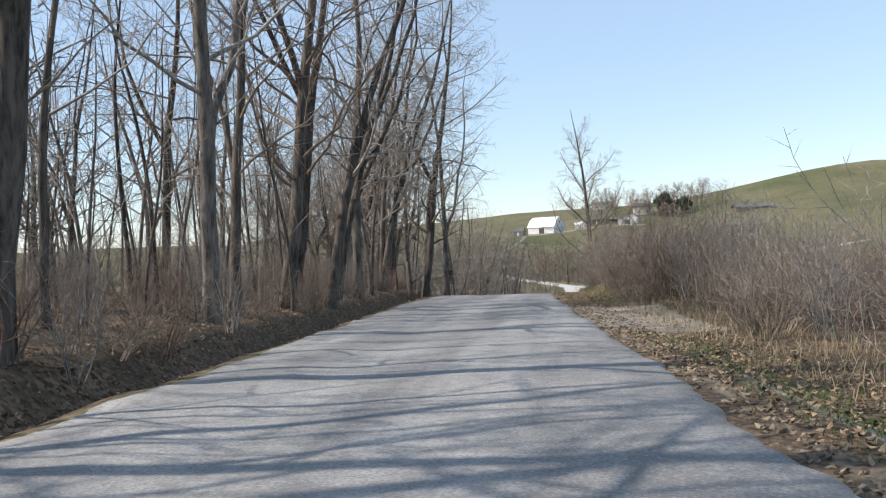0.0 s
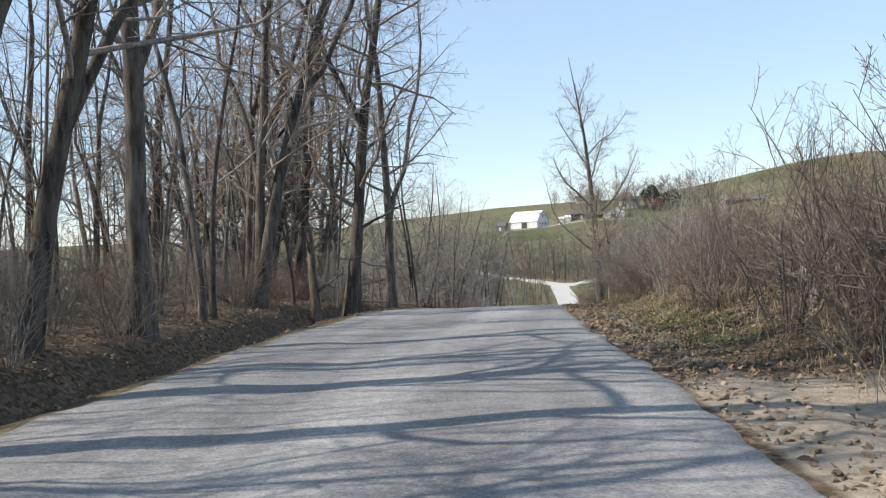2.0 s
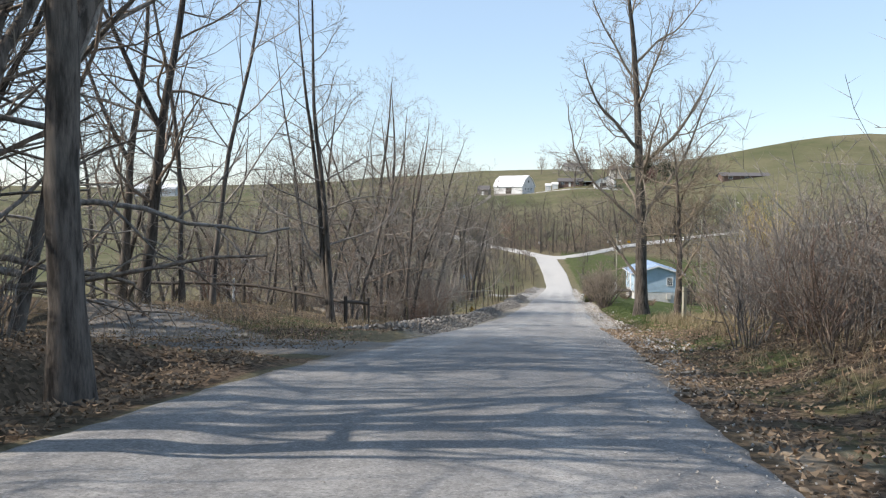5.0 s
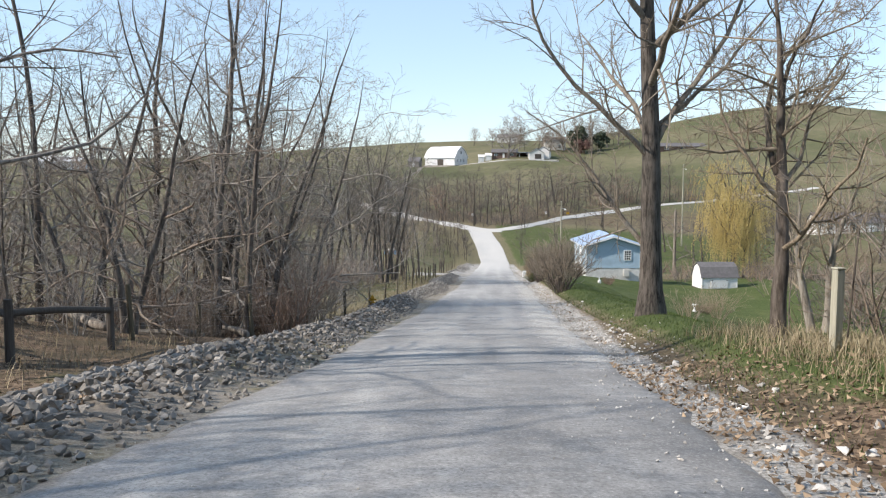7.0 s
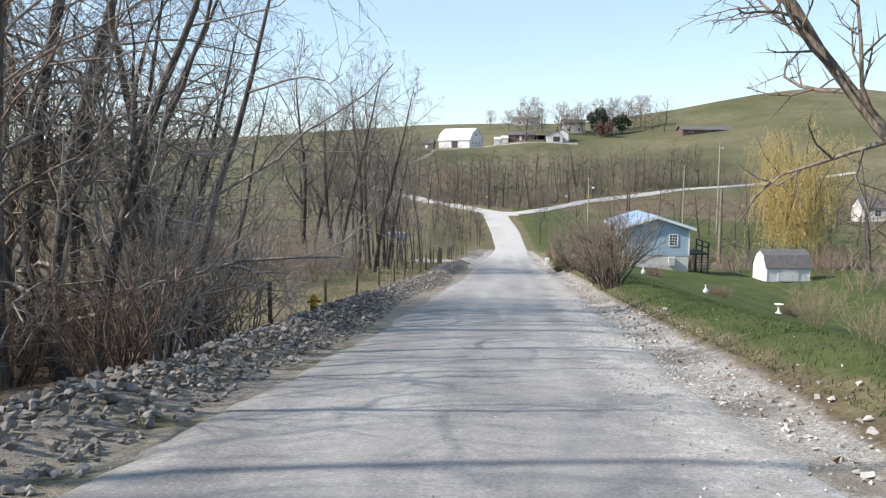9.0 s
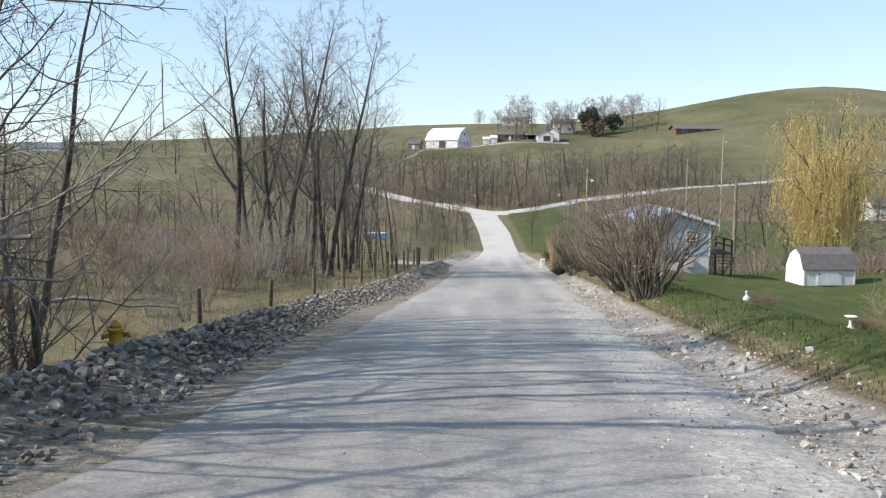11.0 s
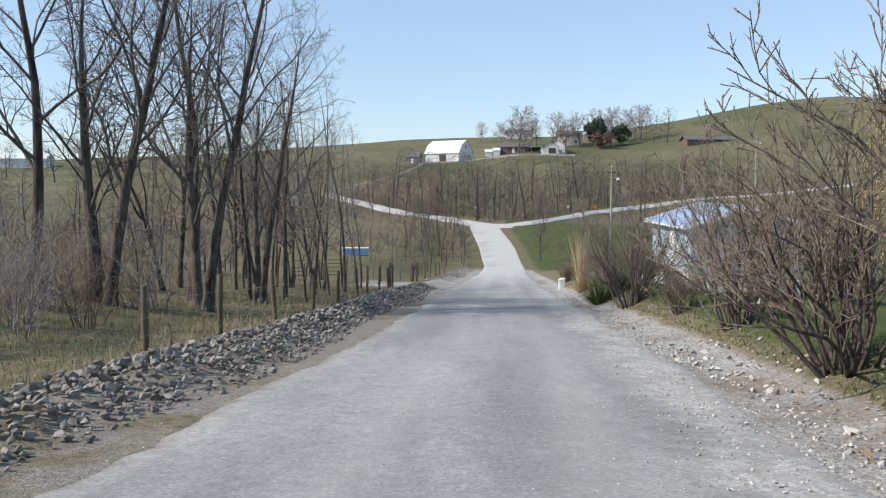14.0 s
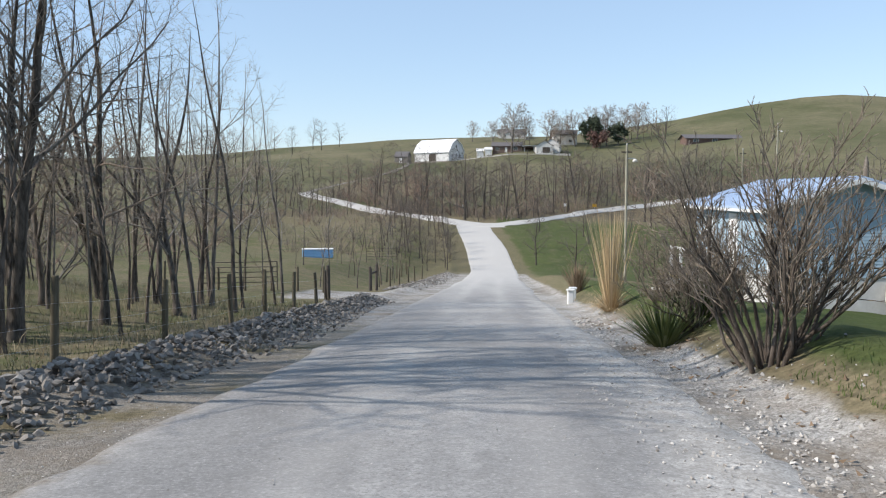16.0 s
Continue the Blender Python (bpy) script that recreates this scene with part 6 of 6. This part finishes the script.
for k, (x, y) in enumerate([(6.2, 142.0), (6.8, 143.0), (7.3, 143.8)]):
    ob = thing("flower_pot", "small clay pot of yellow flowers by the porch", "plant pot", at(x, y), "flower pots")
    part("pot", lathe([(0.11, 0), (0.16, 0.26), (0.18, 0.27), (0.18, 0.31), (0.14, 0.31)], 12), BRICK_RED, ob)
    t = shrub_mesh("stems", 400 + k, 0.3, 0.7, 18, YUCCA, 0.006, ((3, 0.4, 0.4, 40, 0.8, 3, 1, 0.2, 0.02),), 0.08)
    for me in t:
        part("foliage", me, None, ob, "green stems").matrix_local = pose(0, 0, 0.28)
    bm = bmesh.new()
    for q in range(14):
        r = bmesh.ops.create_icosphere(bm, subdivisions=1, radius=0.045)
        bmesh.ops.translate(bm, verts=r["verts"], vec=(rnd.normal() * 0.13, rnd.normal() * 0.13, 0.5 + rnd.uniform(0, 0.14)))
    part("flowers", bm, WILLOW_LEAF, ob, "yellow blossoms")


def marker_stones():
    for x, y, h in [(4.5, 149.2, 0.5), (4.75, 150.4, 0.45)]:
        ob = thing("white_marker", "white painted marker post at the house drive", "post", at(x, y), "white markers")
        part("block", box(-0.12, -0.1, -0.2, 0.12, 0.1, h, 0.03), TRIM_WHITE, ob)
        part("cap", box(-0.15, -0.13, h - 0.02, 0.15, 0.13, h + 0.05, 0.02), TRIM_WHITE, ob)


marker_stones()


def road_sign(x, y, label, mat, h=1.7, w=0.5):
    ob = thing("road_sign", label, "sign", at(x, y, 0, 0), "road signs")
    part("post", rod(0.03, 0.03, -0.3, h, 8), GALV, ob)
    part("plate", box(-w / 2, -0.05, h - 0.55, w / 2, -0.03, h + 0.05, 0.01), mat, ob)


road_sign(0.9, 262, "small white road sign at the lane fork", TRIM_WHITE)
road_sign(20.0, 273, "small white road sign beside the east lane", TRIM_WHITE, 1.6)
road_sign(26.0, 276, "small faded orange marker sign beside the lane", YELLOW, 1.5, 0.8)

# ---- rocks, gravel, leaves and grass ----


def rock_mesh(name, seed, mat, flat=0.62, n=13):
    """An angular quarried stone."""
    rng = np.random.default_rng(seed)
    bm = bmesh.new()
    p = rng.normal(size=(n, 3))
    p /= np.linalg.norm(p, axis=1)[:, None]
    p *= rng.uniform(0.75, 1.0, size=(n, 1)) * np.array([1.0, 0.78, flat])
    for q in p:
        bm.verts.new(q)
    bmesh.ops.convex_hull(bm, input=bm.verts[:])
    loose = [v for v in bm.verts if not v.link_faces]
    bmesh.ops.delete(bm, geom=loose, context="VERTS")
    me = bpy.data.meshes.new(name)
    bm.to_mesh(me)
    bm.free()
    me.materials.append(mat)
    return me


ROCKS = [rock_mesh("rock", 500 + k, STONE) for k in range(10)]
PALE_ROCKS = [rock_mesh("pale_rock", 520 + k, STONE_PALE, 0.7, 9) for k in range(6)]


def stones_joined(name, label, meshes, places, category="stones"):
    """Thousands of small stones in one object: (x, y, height over the ground, size, turn, tip, kind)."""
    spot = np.array([p[:2] for p in places])
    lie = land(spot[:, 0], spot[:, 1])
    data = []
    for me in meshes:
        v = np.empty(len(me.vertices) * 3)
        me.vertices.foreach_get("co", v)
        data.append((v.reshape(-1, 3), [tuple(p.vertices) for p in me.polygons]))
    vs, fs, n = [], [], 0
    for ground_z, (x, y, z, s, a, b, k) in zip(lie, places):
        v, f = data[k]
        r = np.array(Euler((b, b * 0.7, a)).to_matrix()) * s
        vs.append(v @ r.T + np.array([x, y, ground_z + z]))
        fs += [tuple(i + n for i in q) for q in f]
        n += len(v)
    return tagged(new(name, mesh_from(name, np.concatenate(vs), fs, meshes[0].materials[0])), label, category, kind="stuff")


rr = np.random.default_rng(21)


def bank_edge(y):
    """Inner and outer reach of the rock bank on the left, from the road's middle line."""
    shift = 0.62 * float(step(86, 100, y))
    return 2.95 + shift + 0.2 * math.sin(y * 0.31), 5.1 + shift * 1.1 + 0.3 * math.sin(y * 0.23 + 1) + (0.9 if y < 80 else 0)


riprap = thing("rock_bank", "bank of broken grey limestone along the road", "rocks", pose(0, 0, 0))
many = []
picked = 0
for _ in range(14500):
    y = rr.uniform(67.5, 151) if rr.uniform() < 0.94 else rr.uniform(164, 200)
    i, o = bank_edge(y)
    q = rr.uniform(0, 1) ** 0.85
    s = i + (o - i) * q
    x = float(road_x(y)) - s
    size = rr.uniform(0.04, 0.122) * (0.55 + 0.6 * q) * (1.25 if rr.uniform() < 0.12 else 1.0)
    z = size * 0.18 + 0.14 * math.sin(math.pi * q) * rr.uniform(0, 1.4)
    k = int(rr.integers(10))
    a, b = rr.uniform(0, 6.28), rr.normal() * 0.5
    if picked < 290 and 92 < y < 124 and size > 0.085 and rr.uniform() < 0.75:
        ob = new("rock", ROCKS[k])
        ob.parent = riprap
        ob.matrix_local = Matrix.LocRotScale((x, y, float(land(x, y)) + z), Euler((b, b * 0.7, a)), (size, size, size))
        picked += 1
    else:
        many.append((x, y, z, size, a, b, k))
rest = stones_joined("loose_rock", "broken grey limestone along the road", ROCKS, many, "")
rest.parent = riprap

pale = []
for _ in range(3600):
    y = rr.uniform(62, 142)
    s = 2.35 + abs(rr.normal()) * 0.6 + 0.25 * math.sin(y * 0.4)
    x = float(road_x(y)) + s
    big = math.sin(y * 0.55) + math.sin(y * 0.21 + 2) > 0.5
    size = rr.uniform(0.014, 0.042) * (1.9 if big and rr.uniform() < 0.35 else 1.0)
    pale.append((x, y, size * 0.3, size, rr.uniform(0, 6.28), rr.normal() * 0.4, int(rr.integers(6))))
for _ in range(130):
    y = rr.choice([64.5, 66, 67.5, 70.5, 73, 76, 80, 99, 100.5, 110, 118]) + rr.normal() * 0.9
    s = 3.1 + rr.normal() * 0.3
    x = float(road_x(y)) + s
    size = rr.uniform(0.05, 0.11)
    pale.append((x, y, size * 0.2, size, rr.uniform(0, 6.28), rr.normal() * 0.4, int(rr.integers(6))))
stones_joined("verge_rubble", "pale limestone rubble along the right verge", PALE_ROCKS, pale)
chips = []
for _ in range(9500):
    y = rr.uniform(44, 136) if rr.uniform() < 0.6 else rr.uniform(86, 132)
    side = rr.uniform()
    s = rr.normal() * 0.75 + 1.9 if side < 0.72 else -(2.5 + abs(rr.normal()) * 0.5)
    if rr.uniform() < 0.12:
        s = rr.uniform(-2, 2)
    x = float(road_x(y)) + s
    size = rr.uniform(0.008, 0.027) if s > 1.2 else rr.uniform(0.007, 0.014)
    lift = 0.06 * (1 - min(1, abs(s + 0.3) / 2.8) ** 2.5) + 0.02
    chips.append((x, y, (lift if abs(s) < 2.5 else 0.0) + size * 0.3, size, rr.uniform(0, 6.28), rr.normal() * 0.4, int(rr.integers(6))))
clods = []
CLODS = [rock_mesh("clod", 540 + k, CLOD, 0.5, 11) for k in range(5)]
for _ in range(2600):
    y = rr.uniform(2, 66)
    side = rr.uniform() < 0.72 or y > 55
    q = abs(rr.normal())
    s = float(road_right(y)) - 0.05 + q * 0.45 if side else -float(road_left(y)) + 0.1 - q * 0.4
    x = float(road_x(y)) + s
    size = rr.uniform(0.02, 0.07) * (1.5 if rr.uniform() < 0.08 else 1.0)
    clods.append((x, y, size * 0.12, size, rr.uniform(0, 6.28), rr.normal() * 0.3, int(rr.integers(5))))
stones_joined("verge_clods", "crumbled earth clods along the broken road edge", CLODS, clods, "soil")
stones_joined("loose_gravel", "loose pale gravel chips scattered on the road", PALE_ROCKS, chips, "gravel")


def leaf_layer(name, label, places, mat, size):
    """Fallen leaves: small curled blades lying at random."""
    n = len(places)
    p = np.array(places)
    a = rr.uniform(0, 6.28, n)
    t = rr.normal(size=(n, 2)) * 0.35
    L = size * rr.uniform(0.6, 1.3, n)
    ux = np.stack([np.cos(a), np.sin(a), t[:, 0]], -1) * L[:, None]
    uy = np.stack([-np.sin(a), np.cos(a), t[:, 1]], -1) * L[:, None] * 0.6
    curl = np.stack([0 * a, 0 * a, L * rr.uniform(0.1, 0.55, n)], -1)
    v = np.stack([p - ux * 0.5 + curl, p - uy * 0.5, p + ux * 0.5 + curl * 0.6, p + uy * 0.5], 1).reshape(-1, 3)
    i = np.arange(n)[:, None] * 4
    f = np.concatenate([i + [0, 1, 2], i + [0, 2, 3]], 0)
    return tagged(new(name, mesh_from(name, v, [tuple(int(k) for k in q) for q in f], mat)), label, "leaves", kind="stuff")


def ground_spots(count, s0, s1, y0, y1, bias=1.0, lift=0.015):
    y = rr.uniform(y0, y1, count)
    q = rr.uniform(0, 1, count) ** bias
    x = road_x(y) + s0 + (s1 - s0) * q
    return [tuple(p) for p in np.stack([x, y, land(x, y) + lift + rr.uniform(0, 0.03, count)], -1)]


leaf_layer("leaf_litter", "brown fallen leaves carpeting the verge and wood floor", ground_spots(15000, -5.1, -15, 0, 53, 1.4) + ground_spots(4500, -4.1, -10, 49, 57.8, 1.2) + ground_spots(13500, 2.1, 6.6, 29, 76, 1.2) + ground_spots(4200, 2.1, 4.8, 0, 18.5) + ground_spots(450, 2.0, 5.5, 18.5, 29) + ground_spots(2200, -5, -13, 61, 76) + ground_spots(5000, -4.0, -12, 60, 72) + ground_spots(900, -7, -14, 52.5, 55) + ground_spots(900, -5, -14, 60.5, 62.5) + ground_spots(600, 2.6, 3.8, 76, 140, 1.2), LEAF_DRY, 0.075)


def blades(name, label, places, mat, height, width=0.006):
    n = len(places)
    p = np.array(places)
    a = rr.uniform(0, 6.28, n)
    h = height * rr.uniform(0.45, 1.25, n)
    lean = rr.normal(size=(n, 2)) * 0.4
    w = np.stack([np.cos(a), np.sin(a), 0 * a], -1) * (width * rr.uniform(0.6, 1.5, n))[:, None]
    mid = p + np.stack([lean[:, 0] * h * 0.4, lean[:, 1] * h * 0.4, h * 0.6], -1)
    tip = p + np.stack([lean[:, 0] * h, lean[:, 1] * h, h], -1)
    v = np.stack([p - w, p + w, mid - w * 0.7, mid + w * 0.7, tip], 1).reshape(-1, 3)
    i = np.arange(n)[:, None] * 5
    f = [tuple(int(k) for k in q) for q in (i + [0, 1, 3, 2])] + [tuple(int(k) for k in q) for q in (i + [2, 3, 4])]
    return tagged(new(name, mesh_from(name, v, f, mat)), label, "grass", kind="stuff")


blades("lawn_grass", "short green lawn and verge grass", ground_spots(26000, 3.5, 9, 72, 128, 1.5, -0.02) + ground_spots(4200, 2.4, 4.2, 0, 18, 1.0, -0.02) + ground_spots(2600, 2.4, 4.6, 30, 44, 1.0, -0.02) + ground_spots(3000, 2.9, 6, 62, 76, 1.2, -0.02) + ground_spots(6000, -6.0, -11, 112, 150, 1.2, -0.02) + ground_spots(1500, -5, -9, 62, 68, 1.0, -0.02), GRASS_GREEN, 0.075)
blades("rough_grass", "dry straw-coloured rough grass", ground_spots(9000, -5.6, -16, 100, 150, 1.3, -0.03) + ground_spots(3200, 4.2, 7, 64, 78, 1.0, -0.03) + ground_spots(5200, 3.6, 6.0, 0, 60, 1.0, -0.03) + ground_spots(2600, 4.0, 7.5, 70, 79, 1.0, -0.03) + ground_spots(2500, -6, -14, 62, 80, 1.0, -0.03), GRASS_DEAD, 0.32, 0.005)
